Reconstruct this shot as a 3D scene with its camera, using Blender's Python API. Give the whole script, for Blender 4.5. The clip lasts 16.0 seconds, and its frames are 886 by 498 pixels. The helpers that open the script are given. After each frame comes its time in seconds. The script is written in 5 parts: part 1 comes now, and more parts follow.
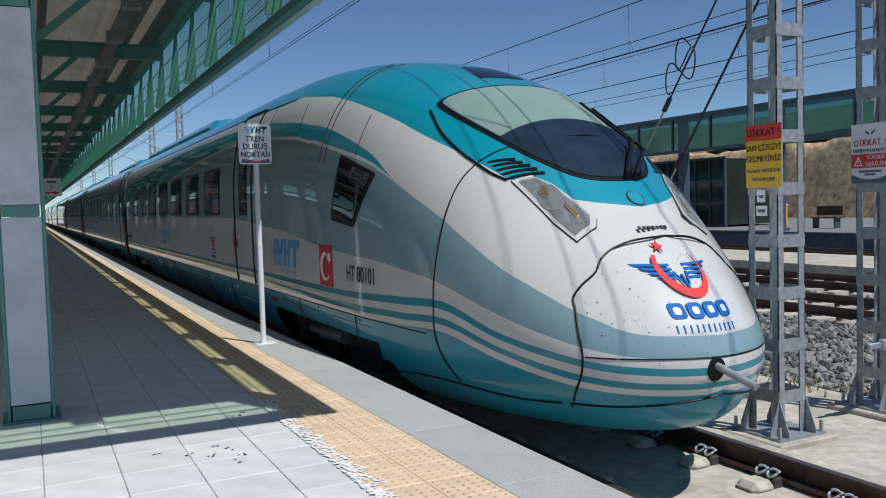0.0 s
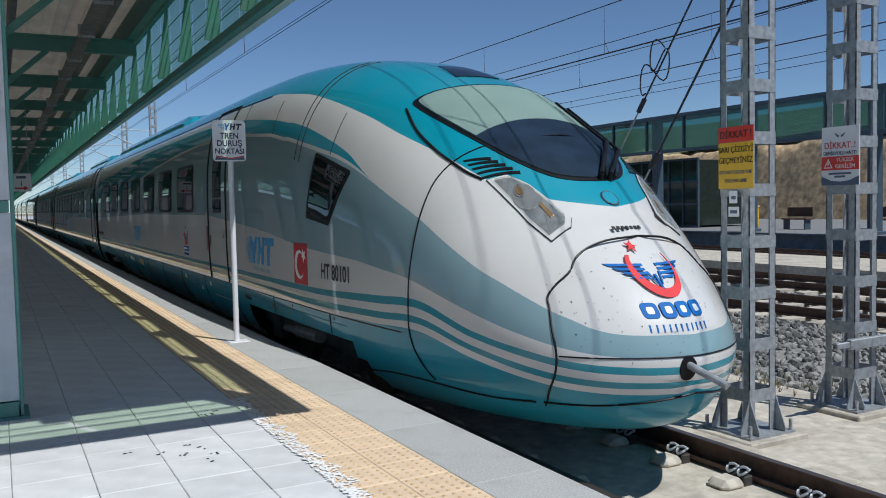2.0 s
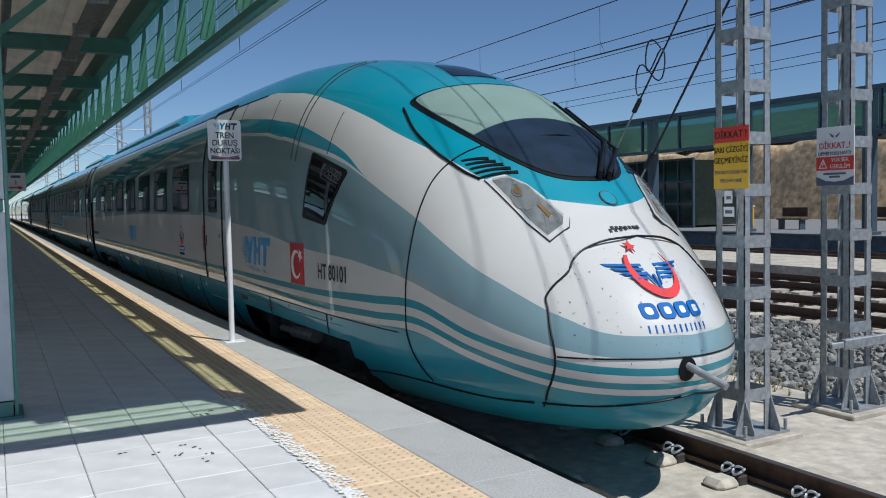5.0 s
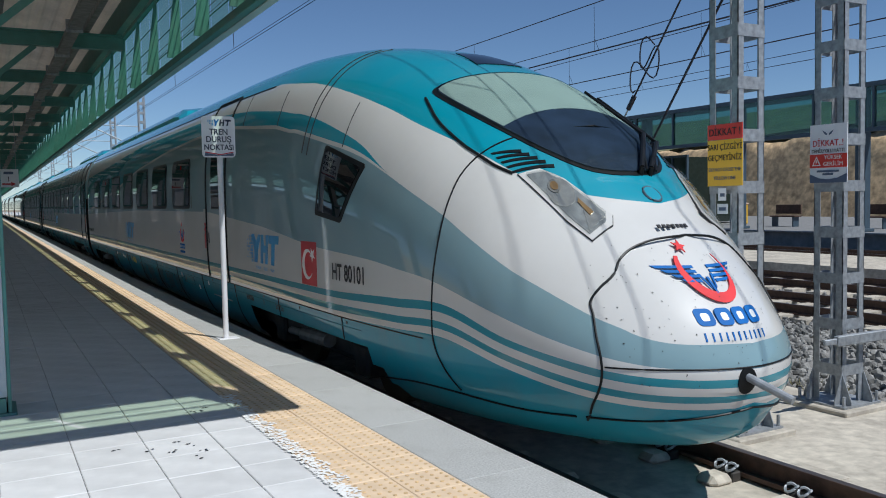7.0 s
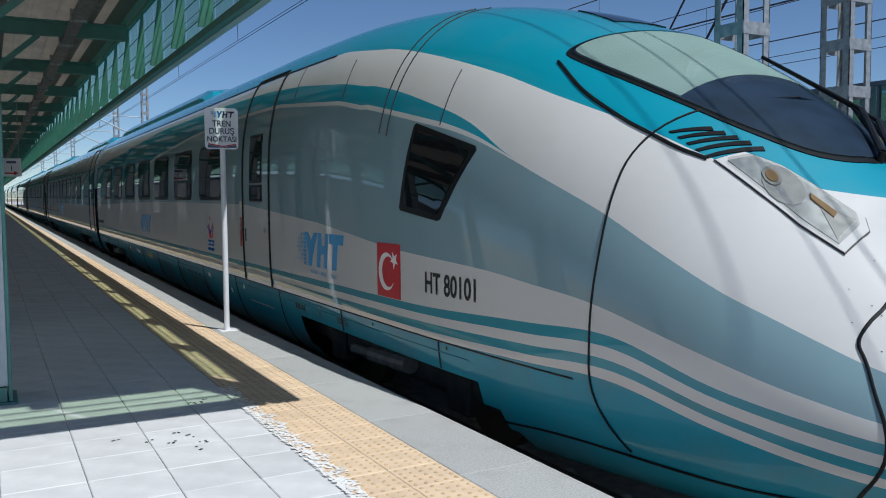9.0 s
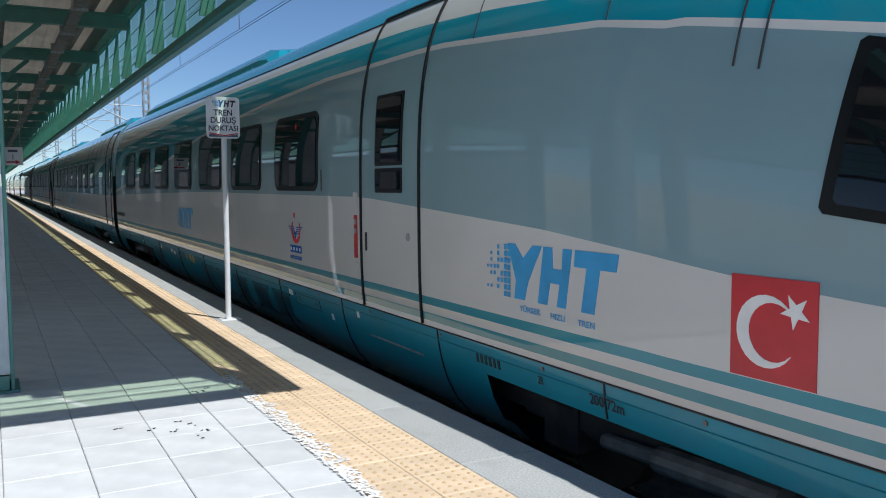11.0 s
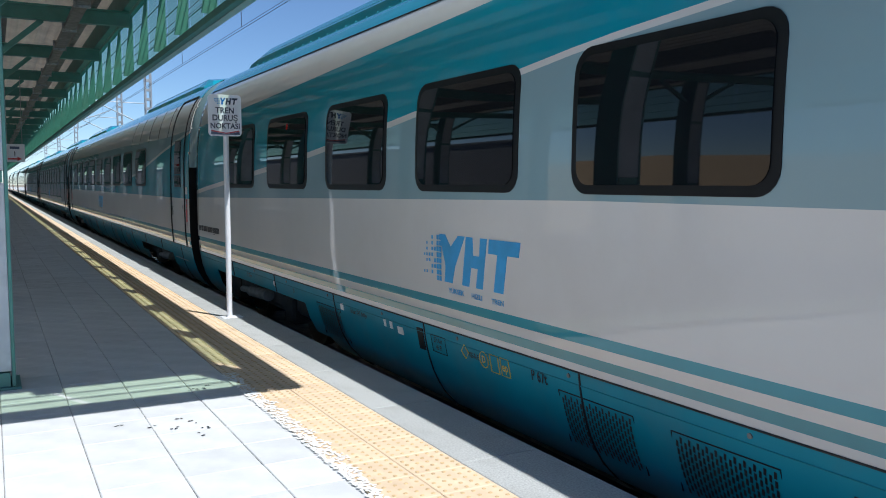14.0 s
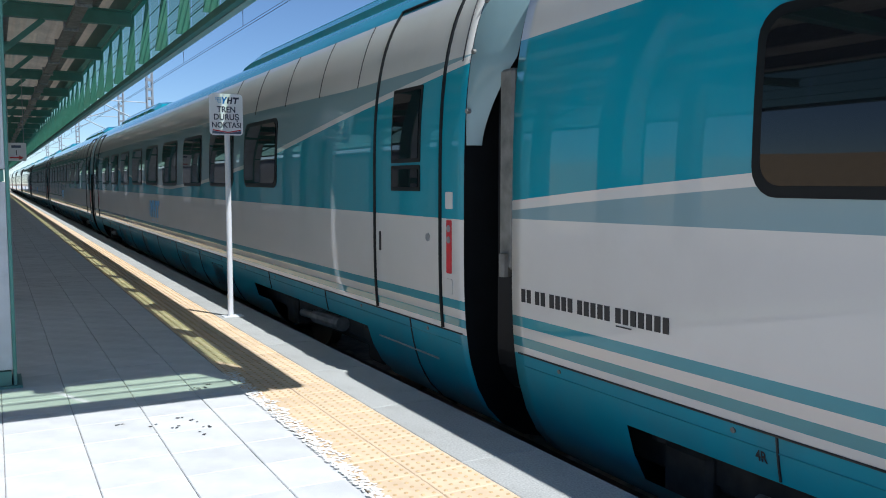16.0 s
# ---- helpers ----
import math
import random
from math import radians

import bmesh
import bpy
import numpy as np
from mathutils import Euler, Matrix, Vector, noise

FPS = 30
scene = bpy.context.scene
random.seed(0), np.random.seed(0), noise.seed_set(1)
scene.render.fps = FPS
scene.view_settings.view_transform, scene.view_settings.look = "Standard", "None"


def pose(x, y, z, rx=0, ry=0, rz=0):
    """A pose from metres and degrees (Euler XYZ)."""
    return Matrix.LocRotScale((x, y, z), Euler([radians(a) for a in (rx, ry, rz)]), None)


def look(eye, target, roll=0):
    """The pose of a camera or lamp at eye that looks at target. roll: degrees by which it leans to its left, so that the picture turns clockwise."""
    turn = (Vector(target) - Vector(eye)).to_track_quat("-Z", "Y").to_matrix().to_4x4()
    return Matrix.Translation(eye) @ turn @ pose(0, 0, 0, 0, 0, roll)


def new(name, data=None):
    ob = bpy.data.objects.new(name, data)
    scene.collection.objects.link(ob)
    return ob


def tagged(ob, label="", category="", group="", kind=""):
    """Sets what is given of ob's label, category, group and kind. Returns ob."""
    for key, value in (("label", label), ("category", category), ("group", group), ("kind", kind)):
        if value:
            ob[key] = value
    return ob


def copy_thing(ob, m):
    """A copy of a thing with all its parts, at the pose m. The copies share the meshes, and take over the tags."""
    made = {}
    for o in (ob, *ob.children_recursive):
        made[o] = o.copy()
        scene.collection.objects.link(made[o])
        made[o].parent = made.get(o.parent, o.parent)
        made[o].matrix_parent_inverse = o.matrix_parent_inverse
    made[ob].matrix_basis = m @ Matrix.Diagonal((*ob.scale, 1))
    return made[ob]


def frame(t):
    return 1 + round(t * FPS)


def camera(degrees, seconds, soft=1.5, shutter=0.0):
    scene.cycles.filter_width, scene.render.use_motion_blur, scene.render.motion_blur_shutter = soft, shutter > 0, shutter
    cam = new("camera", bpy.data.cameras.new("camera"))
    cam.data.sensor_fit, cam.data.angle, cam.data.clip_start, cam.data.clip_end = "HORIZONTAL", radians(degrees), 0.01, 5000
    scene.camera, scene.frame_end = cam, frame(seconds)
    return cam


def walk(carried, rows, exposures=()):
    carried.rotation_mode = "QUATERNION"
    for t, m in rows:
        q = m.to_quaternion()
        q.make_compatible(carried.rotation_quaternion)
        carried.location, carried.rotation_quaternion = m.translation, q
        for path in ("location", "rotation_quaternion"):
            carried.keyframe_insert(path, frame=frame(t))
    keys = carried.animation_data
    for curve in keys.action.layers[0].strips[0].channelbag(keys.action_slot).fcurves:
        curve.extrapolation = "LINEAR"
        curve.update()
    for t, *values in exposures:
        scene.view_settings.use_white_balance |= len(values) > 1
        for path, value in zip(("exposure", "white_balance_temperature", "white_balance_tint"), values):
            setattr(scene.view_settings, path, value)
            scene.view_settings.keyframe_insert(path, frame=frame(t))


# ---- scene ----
# ---------- camera ----------
cam = camera(55.64, 16.0, 1.0)
EYE = (0.0, 0.0, 1.47)


def aim(yaw, pitch, roll):
    """Pose of the hand-held camera: degrees to the right of +y, downwards, and lean."""
    a, b = radians(yaw), radians(pitch)
    way = Vector((math.sin(a) * math.cos(b), math.cos(a) * math.cos(b), -math.sin(b)))
    return look(EYE, Vector(EYE) + way, roll)


walk(cam, [(t, aim(*r)) for t, *r in (
    (0, 26.164, 3.004, -1.698),
    (0.5, 26.322, 3.033, -1.706),
    (1, 27.000, 3.083, -1.491),
    (1.5, 27.759, 3.145, -1.261),
    (2, 27.862, 3.134, -1.268),
    (2.5, 27.854, 3.124, -1.259),
    (3, 27.831, 3.139, -1.252),
    (3.5, 27.796, 3.132, -1.221),
    (4, 27.862, 3.152, -1.236),
    (6.5, 28.534, 3.201, -1.187),
    (7, 28.544, 3.373, -1.161),
    (7.5, 28.506, 3.427, -1.002),
    (8, 28.438, 3.449, -0.634),
    (8.5, 28.430, 3.459, -0.474),
    (9, 28.426, 3.738, -0.444),
    (11.5, 28.290, 4.511, -0.277),
    (12, 28.270, 4.545, -0.160),
    (12.5, 28.245, 4.538, -0.135),
    (13, 28.240, 4.530, -0.109),
    (13.5, 28.219, 4.523, -0.067),
    (14, 28.236, 4.526, -0.078),
    (14.5, 28.194, 4.531, -0.051),
    (15, 28.151, 4.537, -0.025),
    (15.5, 28.160, 4.564, -0.037),
    (16, 28.160, 4.561, 0.014),
)], [(0, 0.08, 5900, 8), (7.5, .09, 5900, 8), (9, .12, 5850, 8), (11.5, .40, 5850, 8), (12.5, .49, 5850, 8), (13, .63, 5800, 8), (14.5, .59, 5780, 8), (16, .59, 5780, 8)])

# ---------- light ----------
SUN = Vector((0.25, -0.57, 1.0)).normalized()
world = bpy.data.worlds.new("world")
scene.world = world
world.use_nodes = True
wn = world.node_tree
sky = wn.nodes.new("ShaderNodeTexSky")
sky.sky_type, sky.sun_disc = "NISHITA", False
sky.sun_elevation, sky.sun_rotation = math.asin(SUN.z), math.atan2(SUN.x, SUN.y)
sky.altitude, sky.air_density, sky.dust_density, sky.ozone_density = 900, 0.85, 0.0, 4.0
wn.links.new(sky.outputs[0], wn.nodes["Background"].inputs[0])
wn.nodes["Background"].inputs[1].default_value = 0.075
sun = new("sun", bpy.data.lights.new("sun", "SUN"))
sun.data.energy, sun.data.angle, sun.data.color = 3.9, radians(0.53), (1.0, 0.955, 0.88)
sun.matrix_world = look(SUN * 60, (0, 0, 0))


# ---------- materials ----------
def mat(name, color, rough=0.5, metal=0.0, var=0.12, scale=6.0, bump=0.0, bscale=60.0, coat=0.0, dirt=None, dirt_amt=0.0,
        dirt_scale=1.5, island=0.0, obj=0.0, spec=0.5, stretch=(1, 1, 1)):
    m = bpy.data.materials.new(name)
    m.use_nodes = True
    n, l = m.node_tree.nodes, m.node_tree.links
    b = n["Principled BSDF"]
    b.inputs["Roughness"].default_value, b.inputs["Metallic"].default_value = rough, metal
    b.inputs["Coat Weight"].default_value = coat
    b.inputs["Coat Roughness"].default_value = 0.015
    b.inputs["Coat IOR"].default_value = 1.42
    b.inputs["Specular IOR Level"].default_value = spec
    co = n.new("ShaderNodeTexCoord")
    mp = n.new("ShaderNodeMapping")
    mp.inputs["Scale"].default_value = stretch
    l.new(co.outputs["Object"], mp.inputs[0])
    nz = n.new("ShaderNodeTexNoise")
    nz.inputs["Scale"].default_value, nz.inputs["Detail"].default_value = scale, 8
    l.new(mp.outputs[0], nz.inputs["Vector"])
    ramp = n.new("ShaderNodeMapRange")
    ramp.inputs[1].default_value, ramp.inputs[2].default_value = 0.3, 0.7
    ramp.inputs[3].default_value, ramp.inputs[4].default_value = 1 - var, 1 + var
    l.new(nz.outputs["Fac"], ramp.inputs[0])
    mul = n.new("ShaderNodeMix")
    mul.data_type, mul.blend_type = "RGBA", "MULTIPLY"
    mul.inputs[0].default_value = 1.0
    mul.inputs[6].default_value = (*color, 1)
    l.new(ramp.outputs[0], mul.inputs[7])
    out = mul.outputs[2]
    for amount, node, sock in ((island, "ShaderNodeNewGeometry", "Random Per Island"), (obj, "ShaderNodeObjectInfo", "Random")):
        if amount:
            g = n.new(node)
            r = n.new("ShaderNodeMapRange")
            r.inputs[3].default_value, r.inputs[4].default_value = 1 - amount, 1 + amount
            l.new(g.outputs[sock], r.inputs[0])
            k = n.new("ShaderNodeMix")
            k.data_type, k.blend_type = "RGBA", "MULTIPLY"
            k.inputs[0].default_value = 1.0
            l.new(out, k.inputs[6])
            l.new(r.outputs[0], k.inputs[7])
            out = k.outputs[2]
    if dirt:
        d = n.new("ShaderNodeTexNoise")
        d.inputs["Scale"].default_value, d.inputs["Detail"].default_value, d.inputs["Roughness"].default_value = dirt_scale, 10, 0.65
        l.new(mp.outputs[0], d.inputs["Vector"])
        r = n.new("ShaderNodeMapRange")
        r.inputs[1].default_value, r.inputs[2].default_value = 0.48, 0.72
        r.inputs[4].default_value = dirt_amt
        l.new(d.outputs["Fac"], r.inputs[0])
        k = n.new("ShaderNodeMix")
        k.data_type = "RGBA"
        l.new(r.outputs[0], k.inputs[0])
        l.new(out, k.inputs[6])
        k.inputs[7].default_value = (*dirt, 1)
        out = k.outputs[2]
    l.new(out, b.inputs["Base Color"])
    if bump:
        bn = n.new("ShaderNodeTexNoise")
        bn.inputs["Scale"].default_value, bn.inputs["Detail"].default_value = bscale, 6
        l.new(mp.outputs[0], bn.inputs["Vector"])
        bp = n.new("ShaderNodeBump")
        bp.inputs["Strength"].default_value, bp.inputs["Distance"].default_value = bump, 0.01
        l.new(bn.outputs["Fac"], bp.inputs["Height"])
        l.new(bp.outputs[0], b.inputs["Normal"])
    return m


def pane_mat(name, tint, clear=0.6, rough=0.02, gloss=0.07):
    """Thin tinted sheet: part clear, part milky, with a little mirror."""
    m = bpy.data.materials.new(name)
    m.use_nodes = True
    n, l = m.node_tree.nodes, m.node_tree.links
    n.remove(n["Principled BSDF"])
    tr, gl, df = n.new("ShaderNodeBsdfTransparent"), n.new("ShaderNodeBsdfGlossy"), n.new("ShaderNodeBsdfTranslucent")
    tr.inputs[0].default_value = (*tint, 1)
    df.inputs[0].default_value = (*tint, 1)
    gl.inputs["Roughness"].default_value = rough
    a, c = n.new("ShaderNodeMixShader"), n.new("ShaderNodeMixShader")
    a.inputs[0].default_value = gloss
    c.inputs[0].default_value = 1 - clear
    l.new(tr.outputs[0], c.inputs[1])
    l.new(df.outputs[0], c.inputs[2])
    l.new(c.outputs[0], a.inputs[1])
    l.new(gl.outputs[0], a.inputs[2])
    l.new(a.outputs[0], n["Material Output"].inputs[0])
    return m


def sheet_mat(name, color, through_part):
    """Fibreglass roof sheet: mostly dull, lets a little daylight through."""
    m = mat(name, color, 0.6, var=0.18, scale=1.3, dirt=(0.34, 0.29, 0.22), dirt_amt=0.5, dirt_scale=0.8)
    n, l = m.node_tree.nodes, m.node_tree.links
    tl, mx = n.new("ShaderNodeBsdfTranslucent"), n.new("ShaderNodeMixShader")
    tl.inputs[0].default_value = (*color, 1)
    mx.inputs[0].default_value = through_part
    l.new(n["Principled BSDF"].outputs[0], mx.inputs[1])
    l.new(tl.outputs[0], mx.inputs[2])
    l.new(mx.outputs[0], n["Material Output"].inputs[0])
    return m


DUST = (0.30, 0.26, 0.20)
M = dict(
    teal=mat("teal_paint", (0.008, 0.265, 0.355), 0.5, var=0.05, scale=1.2, coat=1.0, dirt=DUST, dirt_amt=0.08, spec=0.25),
    skirt=mat("teal_skirt_paint", (0.016, 0.260, 0.360), 0.5, var=0.08, scale=2, coat=0.7, dirt=(0.16, 0.15, 0.13), dirt_amt=0.25, spec=0.25),
    stripe=mat("stripe_paint", (0.030, 0.250, 0.315), 0.5, var=0.05, coat=1.0, spec=0.25),
    grey=mat("blue_grey_paint", (0.215, 0.330, 0.365), 0.42, var=0.04, scale=1.0, coat=1.0, dirt=DUST, dirt_amt=0.07, spec=0.25),
    white=mat("white_train_paint", (0.62, 0.61, 0.585), 0.42, var=0.03, scale=1.0, coat=1.0, dirt=DUST, dirt_amt=0.09, spec=0.25),
    black=mat("black_rubber", (0.008, 0.009, 0.010), 0.42, var=0.2, spec=0.22),
    under=mat("dark_underframe", (0.030, 0.028, 0.026), 0.75, var=0.35, scale=9, dirt=(0.10, 0.08, 0.06), dirt_amt=0.6),
    wheel=mat("wheel_steel", (0.22, 0.19, 0.16), 0.45, 0.8, dirt=(0.12, 0.08, 0.05), dirt_amt=0.7),
    pane=mat("tinted_window_glass", (0.006, 0.007, 0.009), 0.02, var=0.05, spec=0.45),
    screen=pane_mat("windscreen_glass", (0.62, 0.70, 0.68), 0.97),
    # Blind and cab interior: the windscreen's reflections are put into both colours.
    blind=mat("sun_blind_with_reflection", (0.60, 0.66, 0.62), 0.6, var=0.06, scale=3),
    dash=mat("cab_interior_with_reflection", (0.030, 0.045, 0.095), 0.5, var=0.4, scale=5),
    lens=pane_mat("clear_headlight_cover", (0.9, 0.9, 0.88), 0.97),
    lampbowl=mat("lamp_reflector", (0.36, 0.38, 0.38), 0.35, 0.5, var=0.3, scale=14),
    bowlgrey=mat("lamp_bowl", (0.52, 0.52, 0.48), 0.25, 0.6, var=0.2, scale=20),
    amber=mat("lamp_bulb", (0.30, 0.19, 0.08), 0.2),
    red=mat("red_print", (0.52, 0.020, 0.030), 0.35),
    logo_red=mat("red_emblem_print", (0.72, 0.055, 0.060), 0.6, spec=0.2),
    logo_blue=mat("blue_emblem_print", (0.012, 0.130, 0.420), 0.6, spec=0.2),
    sky_blue=mat("light_blue_print", (0.060, 0.330, 0.640), 0.35),
    whiteprint=mat("white_print", (0.80, 0.80, 0.78), 0.4),
    blackprint=mat("black_print", (0.015, 0.015, 0.018), 0.5),
    greyprint=mat("grey_print", (0.10, 0.13, 0.20), 0.5),
    signprint=mat("dark_blue_print", (0.020, 0.028, 0.060), 0.5),
    yellowprint=mat("yellow_print", (0.62, 0.42, 0.06), 0.5),
    steel=mat("galvanised_steel", (0.36, 0.38, 0.40), 0.55, 0.55, var=0.25, scale=18, bump=0.1, dirt=(0.22, 0.20, 0.18), dirt_amt=0.4),
    green=mat("sea_green_steel_paint", (0.085, 0.245, 0.215), 0.5, var=0.12, scale=4, dirt=(0.20, 0.19, 0.16), dirt_amt=0.3),
    # Pale colour stands in for light bounced up from the ground.
    drip=mat("bounce_lit_green_paint", (0.50, 0.60, 0.58), 0.5, var=0.1, scale=3, dirt=(0.25, 0.25, 0.22), dirt_amt=0.3),
    greenpanel=pane_mat("green_fascia_sheet", (0.54, 0.67, 0.50), 0.95, 0.2, 0.04),
    farglass=pane_mat("green_barrier_glass", (0.34, 0.54, 0.50), 0.95, 0.05),
    roof=sheet_mat("translucent_tan_roof_sheet", (0.66, 0.58, 0.48), 0.085),
    tray=mat("cable_tray", (0.20, 0.20, 0.19), 0.6, 0.3, var=0.3, scale=9),
    tile=mat("pale_platform_tile", (0.62, 0.618, 0.615), 0.7, var=0.10, scale=5, bump=0.15, bscale=120, dirt=(0.36, 0.35, 0.34), dirt_amt=0.4, dirt_scale=1.1, obj=0.05),
    tiles=mat("pale_platform_tiles", (0.62, 0.618, 0.615), 0.7, var=0.10, scale=5, bump=0.15, bscale=120, dirt=(0.36, 0.35, 0.34), dirt_amt=0.4, dirt_scale=1.1, island=0.05),
    joint=mat("tile_joint", (0.29, 0.28, 0.27), 0.9, var=0.3, scale=12),
    yellow=mat("yellow_tactile_tile", (0.70, 0.53, 0.36), 0.75, var=0.12, scale=7, bump=0.2, bscale=90, dirt=(0.52, 0.44, 0.32), dirt_amt=0.6, dirt_scale=3, obj=0.06),
    dome=mat("worn_tactile_dome", (0.56, 0.39, 0.21), 0.8, var=0.25, scale=30),
    chip=mat("white_adhesive_smear", (0.80, 0.79, 0.77), 0.8, var=0.06),
    coping=mat("granite_coping", (0.40, 0.40, 0.385), 0.85, var=0.22, scale=90, bump=0.2, bscale=150, dirt=(0.27, 0.26, 0.24), dirt_amt=0.5, dirt_scale=2.5, obj=0.05),
    concrete=mat("bed_concrete", (0.50, 0.45, 0.37), 0.9, var=0.22, scale=9, bump=0.3, bscale=70, dirt=(0.22, 0.19, 0.16), dirt_amt=0.75, dirt_scale=1.4),
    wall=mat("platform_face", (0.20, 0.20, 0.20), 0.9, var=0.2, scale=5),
    rail=mat("rusty_rail", (0.085, 0.048, 0.034), 0.7, 0.2, var=0.3, scale=14, dirt=(0.16, 0.09, 0.06), dirt_amt=0.5),
    railtop=mat("worn_rail_head", (0.20, 0.16, 0.14), 0.35, 0.8, var=0.15, scale=10),
    ballast=mat("ballast_stone", (0.200, 0.195, 0.182), 0.9, var=0.25, scale=20, island=0.6),
    gravel=mat("ballast_bed", (0.23, 0.22, 0.205), 0.95, var=0.45, scale=26, bump=1.0, bscale=22),
    ground=mat("dry_ground", (0.33, 0.28, 0.21), 0.95, var=0.2, scale=0.6, bump=0.5, bscale=4, dirt=(0.20, 0.19, 0.11), dirt_amt=0.6, dirt_scale=0.25),
    rock=mat("cut_sandstone_slope", (0.52, 0.37, 0.21), 0.95, var=0.45, scale=2.6, bump=1.0, bscale=5, dirt=(0.20, 0.14, 0.085), dirt_amt=0.8, dirt_scale=1.7),
    hill=mat("grassy_hill", (0.13, 0.15, 0.06), 0.95, var=0.5, scale=0.9, dirt=(0.30, 0.23, 0.13), dirt_amt=0.85, dirt_scale=0.45),
    darkglass=mat("dark_shelter_glass", (0.02, 0.03, 0.025), 0.05, var=0.2),
    navy=mat("blue_grey_column_paint", (0.050, 0.080, 0.110), 0.5),
    wire=mat("overhead_wire", (0.035, 0.035, 0.045), 0.5, 0.4),
    signy=mat("yellow_sign_face", (0.74, 0.44, 0.02), 0.45, var=0.04),
    signr=mat("red_sign_face", (0.66, 0.045, 0.03), 0.45, var=0.04),
    signw=mat("white_sign_face", (0.82, 0.82, 0.84), 0.4, var=0.04),
    pole=mat("white_painted_pole", (0.76, 0.76, 0.78), 0.35, var=0.06, dirt=(0.3, 0.28, 0.25), dirt_amt=0.3),
    clad=mat("column_cladding", (0.55, 0.57, 0.61), 0.7, var=0.10, scale=3, bump=0.1, dirt=(0.30, 0.30, 0.31), dirt_amt=0.55, dirt_scale=2.2),
    redlamp=mat("red_lamp_glass", (0.55, 0.01, 0.01), 0.2),
)


# ---------- mesh helpers ----------
def part(name, bm, material, parent=None, label="", smooth=False):
    me = bpy.data.meshes.new(name)
    bmesh.ops.recalc_face_normals(bm, faces=bm.faces[:])
    bm.to_mesh(me)
    bm.free()
    for m in material if isinstance(material, (list, tuple)) else [material]:
        me.materials.append(m)
    if smooth:
        for p in me.polygons:
            p.use_smooth = True
    ob = new(name, me)
    if parent is not None:
        ob.parent = parent
    if label:
        ob["label"] = label
    return ob


def thing(name, m, label, category, group="", kind=""):
    ob = new(name)
    ob.matrix_basis = m
    return tagged(ob, label, category, group, kind)


def box(bm, x0, x1, y0, y1, z0, z1, bevel=0.0):
    b = bmesh.ops.create_cube(bm, size=1.0, matrix=Matrix.Translation(((x0 + x1) / 2, (y0 + y1) / 2, (z0 + z1) / 2)) @ Matrix.Diagonal((abs(x1 - x0), abs(y1 - y0), abs(z1 - z0), 1)))
    if bevel:
        es = {e for v in b["verts"] for e in v.link_edges}
        bmesh.ops.bevel(bm, geom=list(es), offset=bevel, segments=1, affect="EDGES")
    return bm


def boxes(*specs, bevel=0.0):
    bm = bmesh.new()
    for s in specs:
        box(bm, *s, bevel=bevel)
    return bm


def rod(bm, a, b, r, seg=8, r2=None):
    a, b = Vector(a), Vector(b)
    d = b - a
    m = Matrix.Translation((a + b) / 2) @ d.to_track_quat("Z", "Y").to_matrix().to_4x4()
    bmesh.ops.create_cone(bm, cap_ends=True, segments=seg, radius1=r, radius2=r if r2 is None else r2, depth=d.length, matrix=m)
    return bm


def bar(bm, a, b, w, h, up=(0, 0, 1)):
    """A square bar from a to b."""
    a, b = Vector(a), Vector(b)
    d = (b - a).normalized()
    s = d.cross(Vector(up))
    s = s.normalized() if s.length > 1e-4 else Vector((1, 0, 0))
    u = s.cross(d)
    vs = [bm.verts.new(p + s * i * w / 2 + u * j * h / 2) for p in (a, b) for i, j in ((-1, -1), (1, -1), (1, 1), (-1, 1))]
    for q in ((0, 1, 2, 3), (7, 6, 5, 4), (0, 4, 5, 1), (1, 5, 6, 2), (2, 6, 7, 3), (3, 7, 4, 0)):
        bm.faces.new([vs[i] for i in q])
    return bm


def plate(bm, outline, depth):
    """A flat plate in the x-z plane, its face towards -y."""
    f = [bm.verts.new((x, 0, z)) for x, z in outline]
    k = [bm.verts.new((x, depth, z)) for x, z in outline]
    bm.faces.new(f)
    bm.faces.new(k[::-1])
    for i in range(len(f)):
        j = (i + 1) % len(f)
        bm.faces.new((f[i], k[i], k[j], f[j]))
    return bm


def rounded(x0, x1, z0, z1, r, n=5):
    pts = []
    for cx, cz, a0 in ((x1 - r, z1 - r, 0), (x0 + r, z1 - r, 90), (x0 + r, z0 + r, 180), (x1 - r, z0 + r, 270)):
        for i in range(n + 1):
            a = radians(a0 + 90 * i / n)
            pts.append((cx + r * math.cos(a), cz + r * math.sin(a)))
    return pts


def text_bm(body, size, squeeze=1.0, depth=0.0015, align="CENTER", bold=0.0):
    """Lettering in the x-z plane, read from -y, as a mesh."""
    cu = bpy.data.curves.new("lettering", "FONT")
    cu.body, cu.size, cu.extrude, cu.align_x, cu.align_y = body, size, depth, align, "CENTER"
    cu.resolution_u, cu.offset = 3, bold
    ob = new("lettering", cu)
    me = ob.to_mesh()
    bm = bmesh.new()
    bm.from_mesh(me)
    ob.to_mesh_clear()
    bpy.data.objects.remove(ob)
    bpy.data.curves.remove(cu)
    bmesh.ops.transform(bm, matrix=Matrix(((squeeze, 0, 0, 0), (0, 0, -1, 0), (0, 1, 0, 0), (0, 0, 0, 1))), verts=bm.verts[:])
    return bm


